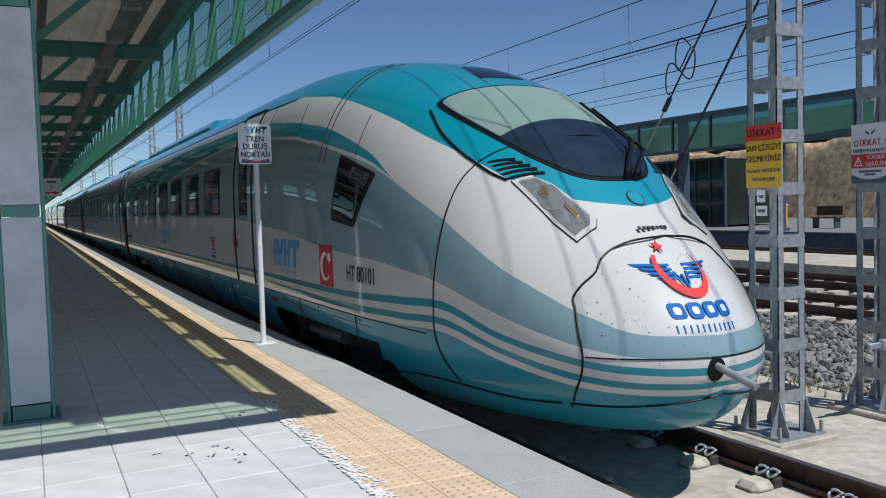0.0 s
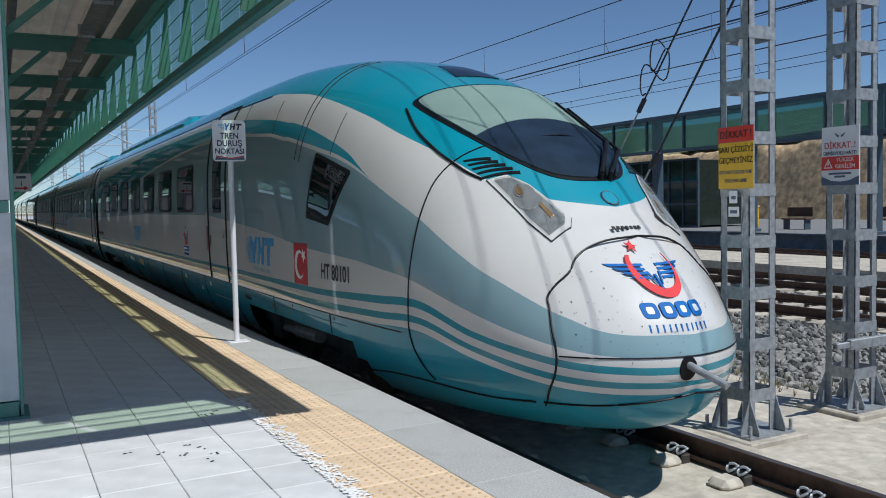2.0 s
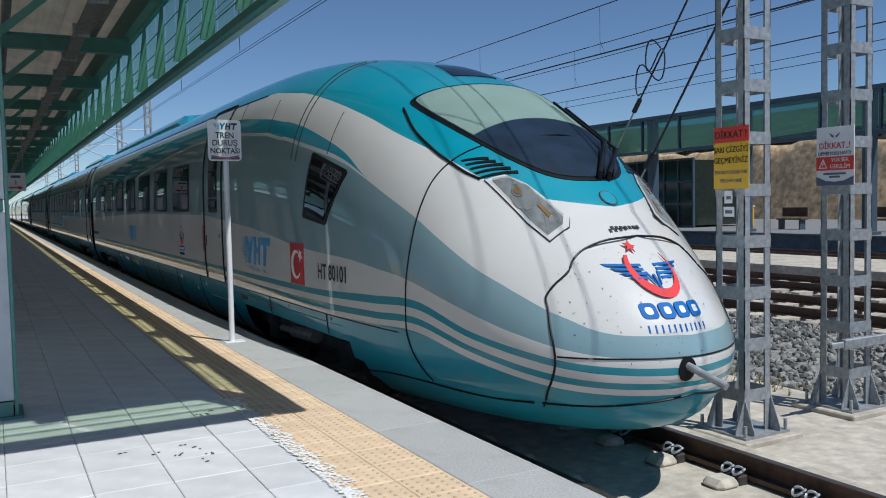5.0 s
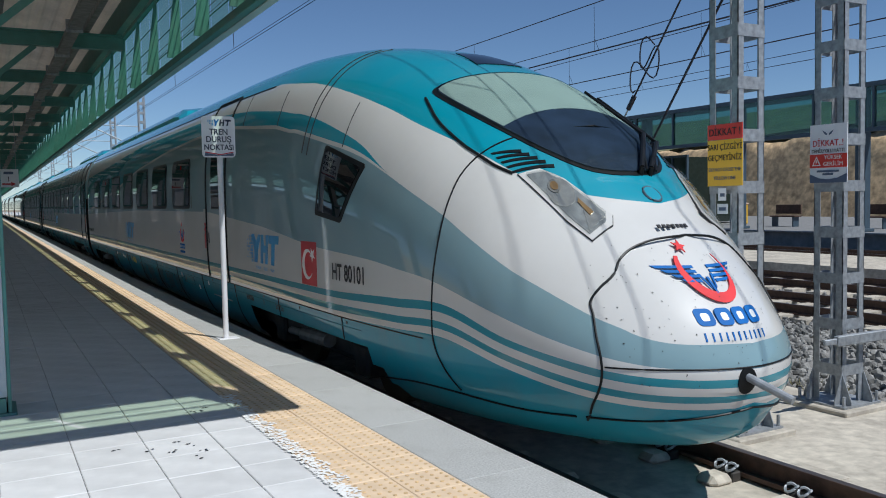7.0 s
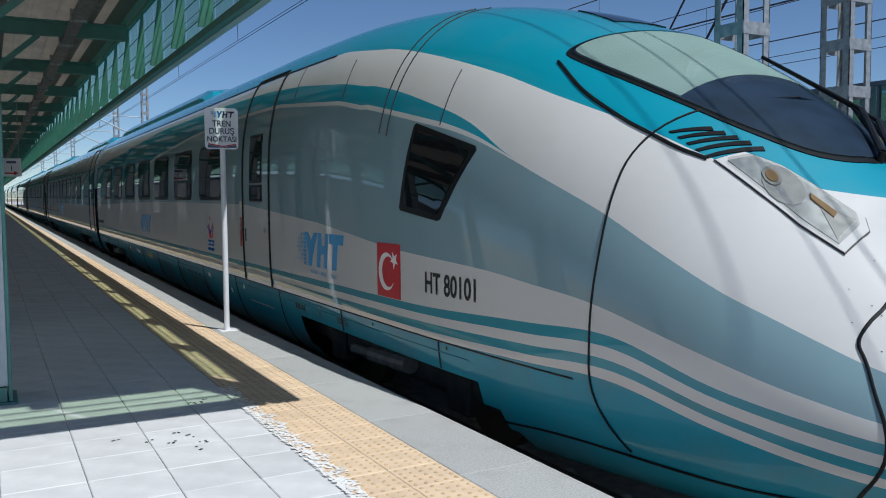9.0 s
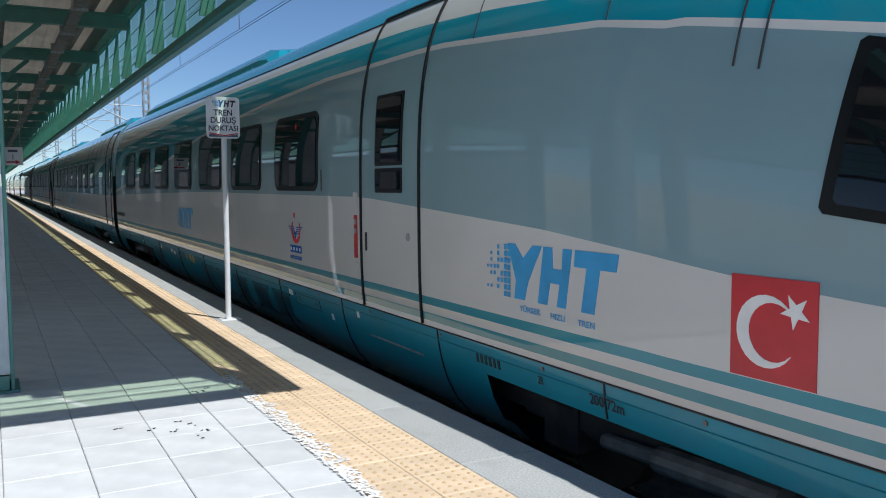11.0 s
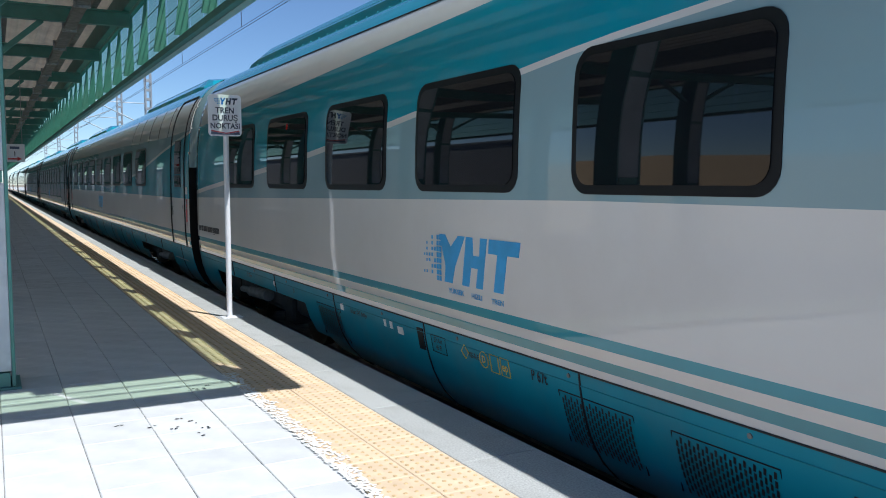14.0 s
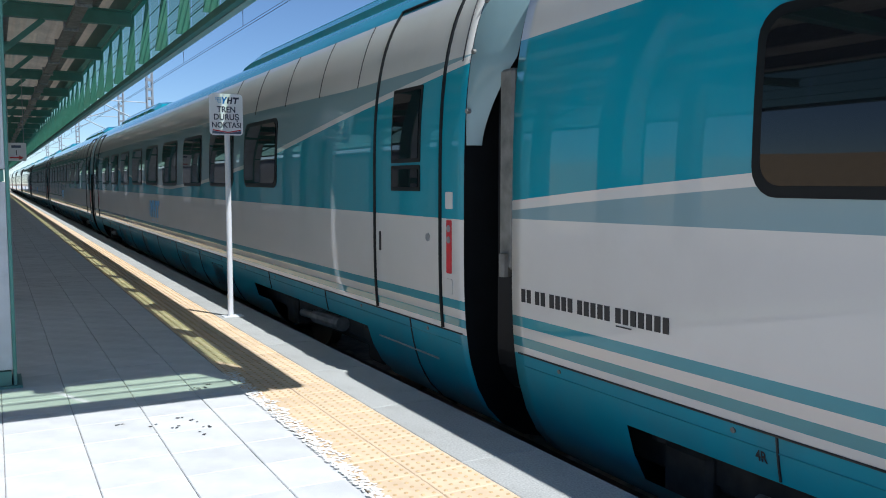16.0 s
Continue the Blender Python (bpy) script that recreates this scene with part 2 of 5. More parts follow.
def tube(pts, r, seg=5):
    """One continuous thin tube along the points."""
    bm = bmesh.new()
    ps = [Vector(p) for p in pts]
    rings = []
    for i, p in enumerate(ps):
        d = (ps[min(i + 1, len(ps) - 1)] - ps[max(i - 1, 0)]).normalized()
        u = d.cross(Vector((1, 0, 0)) if abs(d.x) < .9 else Vector((0, 0, 1))).normalized()
        v = d.cross(u)
        rings.append([bm.verts.new(p + (u * math.cos(k * 2 * math.pi / seg) + v * math.sin(k * 2 * math.pi / seg)) * r) for k in range(seg)])
    for p, q in zip(rings, rings[1:]):
        for k in range(seg):
            bm.faces.new((p[k], q[k], q[(k + 1) % seg], p[(k + 1) % seg]))
    return bm


def moved(bm, m):
    bmesh.ops.transform(bm, matrix=m, verts=bm.verts[:])
    return bm


def lerp(x, knots):
    return float(np.interp(x, [k[0] for k in knots], [k[1] for k in knots]))


def smoothlerp(x, knots):
    """Monotone-looking cubic through the knots (Catmull-Rom on the segment)."""
    xs = [k[0] for k in knots]
    if x <= xs[0]:
        return knots[0][1]
    if x >= xs[-1]:
        return knots[-1][1]
    i = max(j for j in range(len(xs) - 1) if xs[j] <= x)
    x0, y0 = knots[i]
    x1, y1 = knots[i + 1]
    m0 = (y1 - knots[i - 1][1]) / (x1 - knots[i - 1][0]) if i else (y1 - y0) / (x1 - x0)
    m1 = (knots[i + 2][1] - y0) / (knots[i + 2][0] - x0) if i + 2 < len(xs) else (y1 - y0) / (x1 - x0)
    u, d = (x - x0) / (x1 - x0), x1 - x0
    return (2 * u**3 - 3 * u**2 + 1) * y0 + (u**3 - 2 * u**2 + u) * d * m0 + (3 * u**2 - 2 * u**3) * y1 + (u**3 - u**2) * d * m1


# ---------- station ----------
EDGE = 2.605          # platform edge
BED = -0.72           # top of the concrete trackbed


def structure(name, bm, material, label, category, smooth=False):
    return tagged(part(name, bm, material, None, "", smooth), label, category, "", "structure")


def sheet(name, x0, x1, y0, y1, nx, ny, height, material, label, category):
    """A relief of land: a grid whose height is height(x, y)."""
    bm = bmesh.new()
    g = [[bm.verts.new((x, y, height(x, y))) for y in np.linspace(y0, y1, ny)] for x in np.linspace(x0, x1, nx)]
    for i in range(nx - 1):
        for j in range(ny - 1):
            bm.faces.new((g[i][j], g[i + 1][j], g[i + 1][j + 1], g[i][j + 1]))
    return structure(name, bm, material, label, category, True)


def quad(o, u, v):
    """One thin sheet spanned by u and v from the corner o."""
    bm = bmesh.new()
    o, u, v = Vector(o), Vector(u), Vector(v)
    bm.faces.new([bm.verts.new(p) for p in (o, o + u, o + u + v, o + v)])
    return bm


structure("ground", boxes((-900, 900, -900, 1500, -1.6, -1.15)), M["ground"], "dry sandy ground reaching the horizon", "ground")
sheet("backdrop_slope", 43.2, 47.0, -60, 220, 14, 240, lambda x, y: -1.2 + 6.0 * min(1, (x - 43.2) / 2.2) + 1.2 * noise.noise((x * .5, y * .3, 0)) + .5 * noise.noise((x * 2, y * 1.1, 4)), M["rock"], "cut sandy rock slope behind the far platform", "slope")
sheet("backdrop_hill", 46.0, 150, -140, 400, 30, 90, lambda x, y: 4.6 + min(x - 46, 22) * .24 + 2.0 * noise.noise((x * .03, y * .022, 2)) + .4 * noise.noise((x * .3, y * .3, 1)), M["hill"], "low grassy hill behind the station", "hill")
sheet("backdrop_ridge", -260, -58, -260, 420, 26, 90, lambda x, y: -1.3 + 9.5 * min(1, max(0, (-58 - x)) / 45) + (1.6 * noise.noise((x * .03, y * .02, 7)) + .5 * noise.noise((x * .2, y * .15, 3))) * min(1, (-58 - x) / 20), M["rock"], "bare brown ridge across the fields", "hill")

structure("trackbed", boxes((EDGE - .3, 7.9, -60, 320, -1.16, BED)), M["concrete"], "pale dusty concrete slab under the platform track", "trackbed")
structure("kerb_slab", boxes(*[(5.22, 5.62, y, y + 1.985, BED - .02, BED + .045) for y in np.arange(-20, 120, 2.0)], bevel=.006), M["concrete"], "row of low concrete kerb slabs beside the rail", "kerb")
plat = structure("platform", boxes((-8.36, EDGE - .04, -40, 320, -1.16, -.008)), M["joint"], "raised station platform of concrete under tiles", "platform")
# Added out of view: keeps bright sky out of the far windows' reflections.
structure("wall_west", boxes((-17.4, -17.0, 34, 320, -1.16, 4.4), (-17.5, -16.9, 34, 320, 4.4, 4.55)), M["wall"], "unseen plain dark grey wall, added to darken the far windows' reflections", "wall")
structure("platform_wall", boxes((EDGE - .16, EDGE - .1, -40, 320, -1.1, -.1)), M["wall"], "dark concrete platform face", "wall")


def tile_mesh(w, d, name, material, h=.0075):
    bm = boxes((0, w, 0, d, -h, 0))
    top = [e for e in bm.edges if all(v.co.z > -1e-4 for v in e.verts)]
    bmesh.ops.bevel(bm, geom=top, offset=.004, segments=1, affect="EDGES")
    me = bpy.data.meshes.new(name)
    bm.to_mesh(me)
    bm.free()
    me.materials.append(material)
    return me


def rail_mesh(bm, x, y0, y1, z):
    for a, b, c, d in ((-.036, .036, -.04, 0), (-.009, .009, -.14, -.035), (-.075, .075, -.172, -.14)):
        box(bm, x + a, x + b, y0, y1, z + c, z + d)


def track(axis, z, y0, y1):
    bm = bmesh.new()
    for x in (axis - .7525, axis + .7525):
        rail_mesh(bm, x, y0, y1, z)
    structure("track_rails", bm, M["rail"], "pair of rusty brown steel rails", "rails")
    bm = bmesh.new()
    for x in (axis - .7525, axis + .7525):
        box(bm, x - .03, x + .03, y0, y1, z, z + .003)
    structure("rail_heads", bm, M["railtop"], "worn bright running band of the rails", "rails")


track(4.31, -.52, -60, 320)
for ax in (13.0, 16.5, 24.6):
    track(ax, -.47, -60, 320)
    bm = bmesh.new()
    for y in np.arange(-20, 130, .62):
        box(bm, ax - 1.3, ax + 1.3, y, y + .26, -.80, -.625, 0)
    tagged(part("sleepers", bm, M["concrete"]), "pale concrete sleepers half sunk in ballast", "sleepers", "", "stuff")
# First box lies out of view, added to darken the train side's reflections.
structure("ballast_bed", boxes((-16.5, -8.4, -60, 320, -1.16, -.74), (9.6, 18.8, -60, 320, -1.16, -.70), (22.5, 26.8, -60, 320, -1.16, -.70)), M["gravel"], "grey crushed stone ballast beds, the unseen western one added", "ballast")
sheet("ballast_shoulder", 7.7, 10.9, -40, 160, 12, 120, lambda x, y: -.78 + .13 * min(1, max(0, (x - 7.9) / 2.0)) + .03 * noise.noise((x * 2, y * 2, 0)), M["gravel"], "sloping shoulder of crushed stone", "ballast")
structure("service_path", boxes((18.8, 22.4, -60, 320, -1.16, -.42)), M["concrete"], "pale concrete strip between the far tracks", "path")

# loose ballast stones
random.seed(11)
vs, fs = [], []
ico = bmesh.new()
bmesh.ops.create_icosphere(ico, subdivisions=1, radius=1.0)
ico.verts.ensure_lookup_table()
base_v = [v.co.copy() for v in ico.verts]
base_f = [[v.index for v in f.verts] for f in ico.faces]
ico.free()
for i in range(9000):
    if i < 6500:
        x, y = random.uniform(7.9, 11.9), random.uniform(3.5, 21)
    else:
        x, y = random.uniform(12.2, 18.6), random.uniform(6, 34)
    hgt = -.78 + .13 * min(1, max(0, (x - 7.9) / 2.0)) if x < 10.9 else -.70
    r = random.uniform(.035, .075)
    q = Euler([random.uniform(0, 6.3) for _ in range(3)]).to_matrix()
    sc = Vector((random.uniform(.7, 1.4), random.uniform(.6, 1.1), random.uniform(.45, .8))) * r
    o = len(vs)
    for c in base_v:
        k = random.uniform(.75, 1.15)
        p = q @ Vector((c.x * sc.x * k, c.y * sc.y * k, c.z * sc.z * k))
        vs.append((x + p.x, y + p.y, hgt + r * .3 + p.z))
    fs += [[o + a for a in f] for f in base_f]
me = bpy.data.meshes.new("ballast_stones")
me.from_pydata(vs, [], fs)
me.materials.append(M["ballast"])
tagged(new("ballast_stones", me), "loose grey crushed ballast stones", "ballast", "", "stuff")


# rail fastenings on the near track
def fastening():
    f = thing("rail_fastening", pose(0, 0, 0), "pale concrete rail seat with bent steel spring clips", "rail clip", "rail fastenings")
    bm = boxes((-.33, -.10, -.11, .11, -.05, .05), bevel=.045)
    part("rail_seat", bm, M["concrete"], f)
    part("pad", boxes((-.12, -.02, -.09, .09, -.04, .055), bevel=.01), M["under"], f)
    for sd in (-1, 1):
        pts = [Vector((-.05 + .05 * math.cos(a) - .03, sd * .055 + .04 * math.sin(a), .085 + .02 * math.sin(a * 1.5))) for a in np.linspace(0, 5.2, 12)]
        part("spring_clip", tube(pts, .011), M["steel"], f, "light steel spring clip")
    return f


fast = fastening()
fast.matrix_basis = pose(5.0, 1.30, BED + .02)
for i in range(1, 40):
    copy_thing(fast, pose(5.0, 1.30 + .65 * i, BED + .02))
for i in range(16):
    copy_thing(fast, pose(3.62, 1.30 + .65 * i, BED + .02, 0, 0, 180))


# ---------- platform canopy ----------
CAN_X, CAN_Y, CAN_Z = 2.81, 3.65, 3.60      # outer lower corner of the fascia
BEAMS = [6.85 + 4.85 * i for i in range(-0, 34)]


def canopy_column(y):
    c = thing("canopy_column", pose(-.05, y, 0), "sea-green steel canopy column with scuffed pale cladding panels", "column", "canopy columns")
    for i, (z0, z1) in enumerate(((.13, 1.47), (1.56, 2.95), (3.04, 4.24))):
        part("cladding_panel", boxes((-.132, .132, -.178, .178, z0, z1), bevel=.004), M["clad"], c, "scuffed pale grey cladding")
    for x in (-.145, .145):
        part("flange", boxes((x - .012, x + .012, -.185, .185, .02, 4.32), bevel=.003), M["green"], c)
    for z in (.02, 1.475, 2.955):
        part("cross_plate", boxes((-.122, .122, -.18, .18, z, z + .08 if z > .1 else z + .10)), M["green"], c)
    part("foot", boxes((-.19, .19, -.21, .21, 0, .018)), M["green"], c)
    bm = bmesh.new()
    for sd in (-1, 1):
        bar(bm, (sd * .15, 0, 3.6), (sd * .95, 0, 4.32), .07, .09)
    part("brace", bm, M["green"], c)
    return c


col = canopy_column(BEAMS[0])
for y in BEAMS[1:]:
    copy_thing(col, pose(-.05, y, 0))
for y in BEAMS[:20]:
    copy_thing(col, pose(-5.75, y, 0))

roof = thing("canopy_roof", pose(0, 0, 0), "long platform canopy roof on sea-green steel beams", "canopy", "", "structure")
bm = bmesh.new()
xs = [-8.6 + .055 * i for i in range(int((CAN_X + 8.6) / .055))]
for i in range(0, len(xs) - 1):
    z0, z1 = 5.03 + (.03 if i % 4 in (1, 2) else 0), 5.03 + (.03 if (i + 1) % 4 in (1, 2) else 0)
    a = [bm.verts.new(p) for p in ((xs[i], CAN_Y, z0), (xs[i + 1], CAN_Y, z1), (xs[i + 1], 172, z1), (xs[i], 172, z0))]
    bm.faces.new(a)
part("roof_sheet", bm, M["roof"], roof, "profiled tan roof sheet")
for y in BEAMS:
    bm = boxes((-8.5, 2.36, y - .08, y + .08, 4.56, 4.59), (-8.5, 2.36, y - .08, y + .08, 4.32, 4.35), (-8.5, 2.36, y - .015, y + .015, 4.35, 4.56))
    part("beam", bm, M["green"], roof, "sea-green crosswise steel beam")
for x, w in ((-6.5, .1), (-4.4, .1), (-2.3, .1), (-.9, .1), (.35, .1), (1.75, .1), (2.3, .12)):
    part("purlin", boxes((x - w / 2, x + w / 2, CAN_Y + .62, 172, 4.60, 5.02)), M["green"] if x > 2 else M["tray"], roof)
part("edge_beam", boxes((CAN_X - .195, CAN_X, CAN_Y, 172, CAN_Z, CAN_Z + .10), (CAN_X - .05, CAN_X + .012, CAN_Y, 172, CAN_Z + .10, CAN_Z + .17),
                        (CAN_X - .10, CAN_X, CAN_Y, 172, 4.99, 5.09), bevel=.006), M["green"], roof, "pale-edged green fascia beam")
part("corner_post", boxes((CAN_X - .24, CAN_X - .055, CAN_Y + .03, CAN_Y + .22, CAN_Z + .105, 4.985)), M["green"], roof)
part("end_beam", boxes((-8.6, CAN_X - .225, CAN_Y, CAN_Y + .20, CAN_Z, CAN_Z + .10), (-8.6, CAN_X - .17, CAN_Y + .02, CAN_Y + .1, 4.99, 5.09)), M["green"], roof)
GUS = [CAN_Y + .42 + 1.85 * i for i in range(90)]
for y in GUS:
    bm = bmesh.new()
    plate(bm, ((CAN_X - .06, CAN_Z + .11), (CAN_X - .06, 4.97), (CAN_X - .10, 4.97), (CAN_X - .27, CAN_Z + .11)), .016)
    part("gusset", moved(bm, Matrix.Translation((0, y, 0))), M["green"], roof, "tapered green gusset plate")
for a, b in zip(GUS, GUS[1:]):
    for k in range(2):
        y0 = a + .03 + (b - a) / 2 * k
        ob = part("fascia_panel", quad((CAN_X - .03, y0, CAN_Z + .12), (0, (b - a) / 2 - .03, 0), (0, 0, 1.27)), M["greenpanel"], roof, "translucent green fascia panel")
for x in np.arange(-8.45, CAN_X - 1.0, 1.11):
    part("fascia_panel", quad((x, CAN_Y + .03, CAN_Z + .12), (1.08, 0, 0), (0, 0, 1.27)), M["greenpanel"], roof, "translucent green fascia panel")
bm = bmesh.new()
for z in (3.98, 4.30, 4.62):
    box(bm, CAN_X - .05, CAN_X - .038, CAN_Y, 172, z, z + .012)
    box(bm, -8.55, -8.538, CAN_Y, 172, z, z + .012)
    box(bm, -8.6, CAN_X - .26, CAN_Y + .04, CAN_Y + .055, z, z + .03)
part("fascia_rail", bm, M["green"], roof)
tray = thing("cable_tray", pose(0, 0, 0), "grey metal cable tray with lamps under the canopy", "cable tray")
part("tray", boxes((1.28, 1.47, CAN_Y + .3, 171, 4.26, 4.27), (1.28, 1.285, CAN_Y + .3, 171, 4.27, 4.34), (1.465, 1.47, CAN_Y + .3, 171, 4.27, 4.34)), M["tray"], tray)
for i in range(60):
    y = CAN_Y + 1.2 + i * 2.42
    part("hanger", boxes((1.25, 1.50, y, y + .05, 4.22, 4.42)), M["steel"], tray)
part("far_edge_beam", boxes((-8.62, -8.40, CAN_Y + .21, 172, CAN_Z, CAN_Z + .10), (-8.62, -8.50, CAN_Y + .21, 172, 4.99, 5.09)), M["green"], roof)
for y in np.arange(CAN_Y + .42, 170, 1.85):
    part("far_fascia", quad((-8.57, float(y), CAN_Z + .12), (0, 1.82, 0), (0, 0, 1.27)), M["greenpanel"], roof)
# Plate added under the beam; its pale colour imitates bounced light.
part("beam_soffit", boxes((CAN_X - .10, CAN_X, CAN_Y, 172, CAN_Z - .012, CAN_Z - .003)), M["drip"], roof, "strip under the fascia beam, pale grey-green to stand for bounced light")
part("drip_edge", boxes((CAN_X + .014, CAN_X + .03, CAN_Y, 172, CAN_Z + .04, CAN_Z + .14)), M["drip"], roof, "drip edge, pale grey-green to stand for bounced light")

# hanging platform sign
hs = thing("hanging_sign", pose(.62, 26.2, 2.05), "small white hanging platform sign with number and red arrow", "sign")
part("board", plate(bmesh.new(), rounded(-.25, .25, 0, .5, .02), .02), M["signw"], hs)
part("numeral", moved(text_bm("1", .2), Matrix.Translation((0, -.004, .22))), M["blackprint"], hs)
part("arrow", moved(plate(bmesh.new(), [(-.17, .07), (.06, .07), (.06, .03), (.18, .09), (.06, .15), (.06, .11), (-.17, .11)], .002), Matrix.Translation((0, -.004, 0))), M["red"], hs)
part("heading_bar", moved(plate(bmesh.new(), [(-.12, .36), (.12, .36), (.12, .43), (-.12, .43)], .002), Matrix.Translation((0, -.004, 0))), M["greyprint"], hs)
part("hanger", boxes((-.2, -.18, .005, .02, .5, 2.35), (.18, .2, .005, .02, .5, 2.35)), M["steel"], hs)

# ---------- train stop board ----------
sb = thing("stop_sign", pose(2.25, 9.10, 0), "white train stop board on a slim white pole", "sign")
bm = bmesh.new()
rod(bm, (0, .03, 0), (0, .03, 2.38), .03, 16)
part("pole", bm, M["pole"], sb, smooth=False)
part("foot_plate", boxes((-.09, .13, -.05, .12, 0, .012), bevel=.003), M["pole"], sb)
part("board", plate(bmesh.new(), rounded(-.19, .165, 1.97, 2.41, .04), .012), M["signw"], sb)
for txt, z, sz in (("TREN", 2.24, .088), ("DURUŞ", 2.16, .088), ("NOKTASI", 2.075, .082)):
    part("lettering", moved(text_bm(txt, sz, .92, .0015, "CENTER", .0012), Matrix.Translation((-.012, -.004, z))), M["signprint"], sb)
for i, pts in enumerate((((0, .07), (.016, .07), (.026, .045), (.042, .07), (.06, .07), (.032, .03), (.026, 0), (.008, 0), (.014, .03)),
                         ((.066, .07), (.082, .07), (.079, .042), (.099, .042), (.102, .07), (.118, .07), (.106, 0), (.09, 0), (.096, .028), (.076, .028), (.07, 0), (.054, 0)),
                         ((.124, .07), (.186, .07), (.182, .05), (.16, .05), (.15, 0), (.134, 0), (.144, .05), (.12, .05)))):
    part("emblem_block", moved(plate(bmesh.new(), [(x - .06, z + 2.305) for x, z in pts], .002), Matrix.Translation((0, -.004, 0))), M["logo_blue" if i == 0 else "signprint"], sb)
part("emblem_squares", moved(boxes(*[(-.125 + .016 * i, -.115 + .016 * i, 0, .002, 2.31 + .016 * j, 2.32 + .016 * j) for i in range(4) for j in range(4) if i + j > 1]), Matrix.Translation((0, -.004, 0))), M["sky_blue"], sb)
part("emblem_red_line", moved(plate(bmesh.new(), [(-.16, 2.02), (0, 1.995), (.14, 2.02), (.14, 2.032), (0, 2.005), (-.16, 2.032)], .002), Matrix.Translation((0, -.004, 0))), M["red"], sb)
part("emblem_blue_line", moved(plate(bmesh.new(), [(-.17, 1.985), (.145, 1.985), (.14, 2.018), (0, 1.992), (-.16, 2.018)], .002), Matrix.Translation((0, -.005, 0))), M["greyprint"], sb)


# ---------- lattice masts ----------
def lattice_mast(x, y, z0, top, a=.33, label="galvanised steel lattice mast on a concrete footing"):
    m = thing("lattice_mast", pose(x, y, z0), label, "mast", "lattice masts")
    h = top - z0
    for i in (0, 1):
        for j in (0, 1):
            cx, cy, sx, sy = a * i, a * j, 1 - 2 * i, 1 - 2 * j
            bm = boxes((cx, cx + sx * .07, cy, cy + sy * .008, .02, h), (cx, cx + sx * .008, cy, cy + sy * .07, .02, h))
            part("leg", bm, M["steel"], m)
    n = int(h / .46)
    for k in range(n):
        z = .30 + .46 * k
        for f in range(4):
            s = ((.0, a, -.004, .004), (.0, a, a - .004, a + .004))[f % 2]
            bm = boxes((s[0], s[1], s[2], s[3], z, z + .11)) if f < 2 else boxes((s[2], s[3], s[0], s[1], z, z + .11))
            part("batten", bm, M["steel"], m)
    part("base_plate", boxes((-.12, a + .12, -.12, a + .12, 0, .02)), M["steel"], m)
    for i in (0, 1):
        for j in (0, 1):
            for ax in (0, 1):
                sx, sy = (2 * i - 1, 0) if ax else (0, 2 * j - 1)
                px, py = (a * i, a * j)
                bm = bmesh.new()
                q = [(0, .02), (.11, .02), (.11, .06), (0, .34)]
                vv = [[bm.verts.new((px + sx * u + (o if not ax else 0), py + sy * u + (o if ax else 0), w)) for u, w in q] for o in (-.005, .005)]
                bm.faces.new(vv[0])
                bm.faces.new(vv[1][::-1])
                for k in range(4):
                    bm.faces.new((vv[0][k], vv[1][k], vv[1][(k + 1) % 4], vv[0][(k + 1) % 4]))
                part("gusset", bm, M["steel"], m)
            bm = bmesh.new()
            rod(bm, (px + (2 * i - 1) * .09, py + (2 * j - 1) * .09, .02), (px + (2 * i - 1) * .09, py + (2 * j - 1) * .09, .12), .016, 8)
            part("anchor_bolt", bm, M["steel"], m)
    part("footing", boxes((-.2, a + .2, -.2, a + .2, -.3, 0), bevel=.012), M["concrete"], m, "pale concrete footing")
    return m


lattice_mast(5.84, 5.27, BED + .05, 7.2)
lattice_mast(7.42, 5.38, BED + .05, 7.2)
far = lattice_mast(6.9, 44, BED, 6.9)
for x, y in ((6.9, 54.5), (6.9, 84), (6.9, 106), (6.9, 132), (19.8, 40), (19.8, 92)):
    copy_thing(far, pose(x, y, BED))
tb = thing("tension_bar", pose(7.30, 5.30, .02), "grey steel bar across the lattice mast", "bar")
part("bar", boxes((-.12, 1.6, -.06, .0, -.05, .05), (-.3, -.12, -.045, -.015, -.03, .03), bevel=.008), M["steel"], tb)
for y in (44, 54.5, 84, 106):
    ca = thing("cantilever_arm", pose(6.9, y, 0), "thin steel cantilever arm holding the overhead wire", "cantilever", "cantilever arms")
    bm = bmesh.new()
    rod(bm, (0, .1, 4.3), (-2.5, .1, 5.5), .03, 8)
    rod(bm, (0, .1, 5.4), (-2.6, .1, 5.45), .022, 8)
    rod(bm, (-1.6, .1, 5.0), (-2.9, .1, 4.5), .02, 8)
    part("tube", bm, M["steel"], ca)
    bm = bmesh.new()
    rod(bm, (-.05, .1, 4.34), (-.4, .1, 4.51), .06, 10)
    part("insulator", bm, M["rail"], ca)

# ---------- overhead wires ----------
def wire(name, pts, r, label):
    return tagged(part(name, tube(pts, r), M["wire"]), label, "wire", "overhead wires")


def span(x, z, sag, r, y0=-60, y1=320, pole=48, off=6):
    pts = []
    for y in np.arange(y0, y1 + 1, 8):
        u = ((y - off) % pole) / pole
        pts.append((x, float(y), z - sag * 4 * u * (1 - u)))
    wire("overhead_wire", pts, r, "dark sagging overhead line wire")


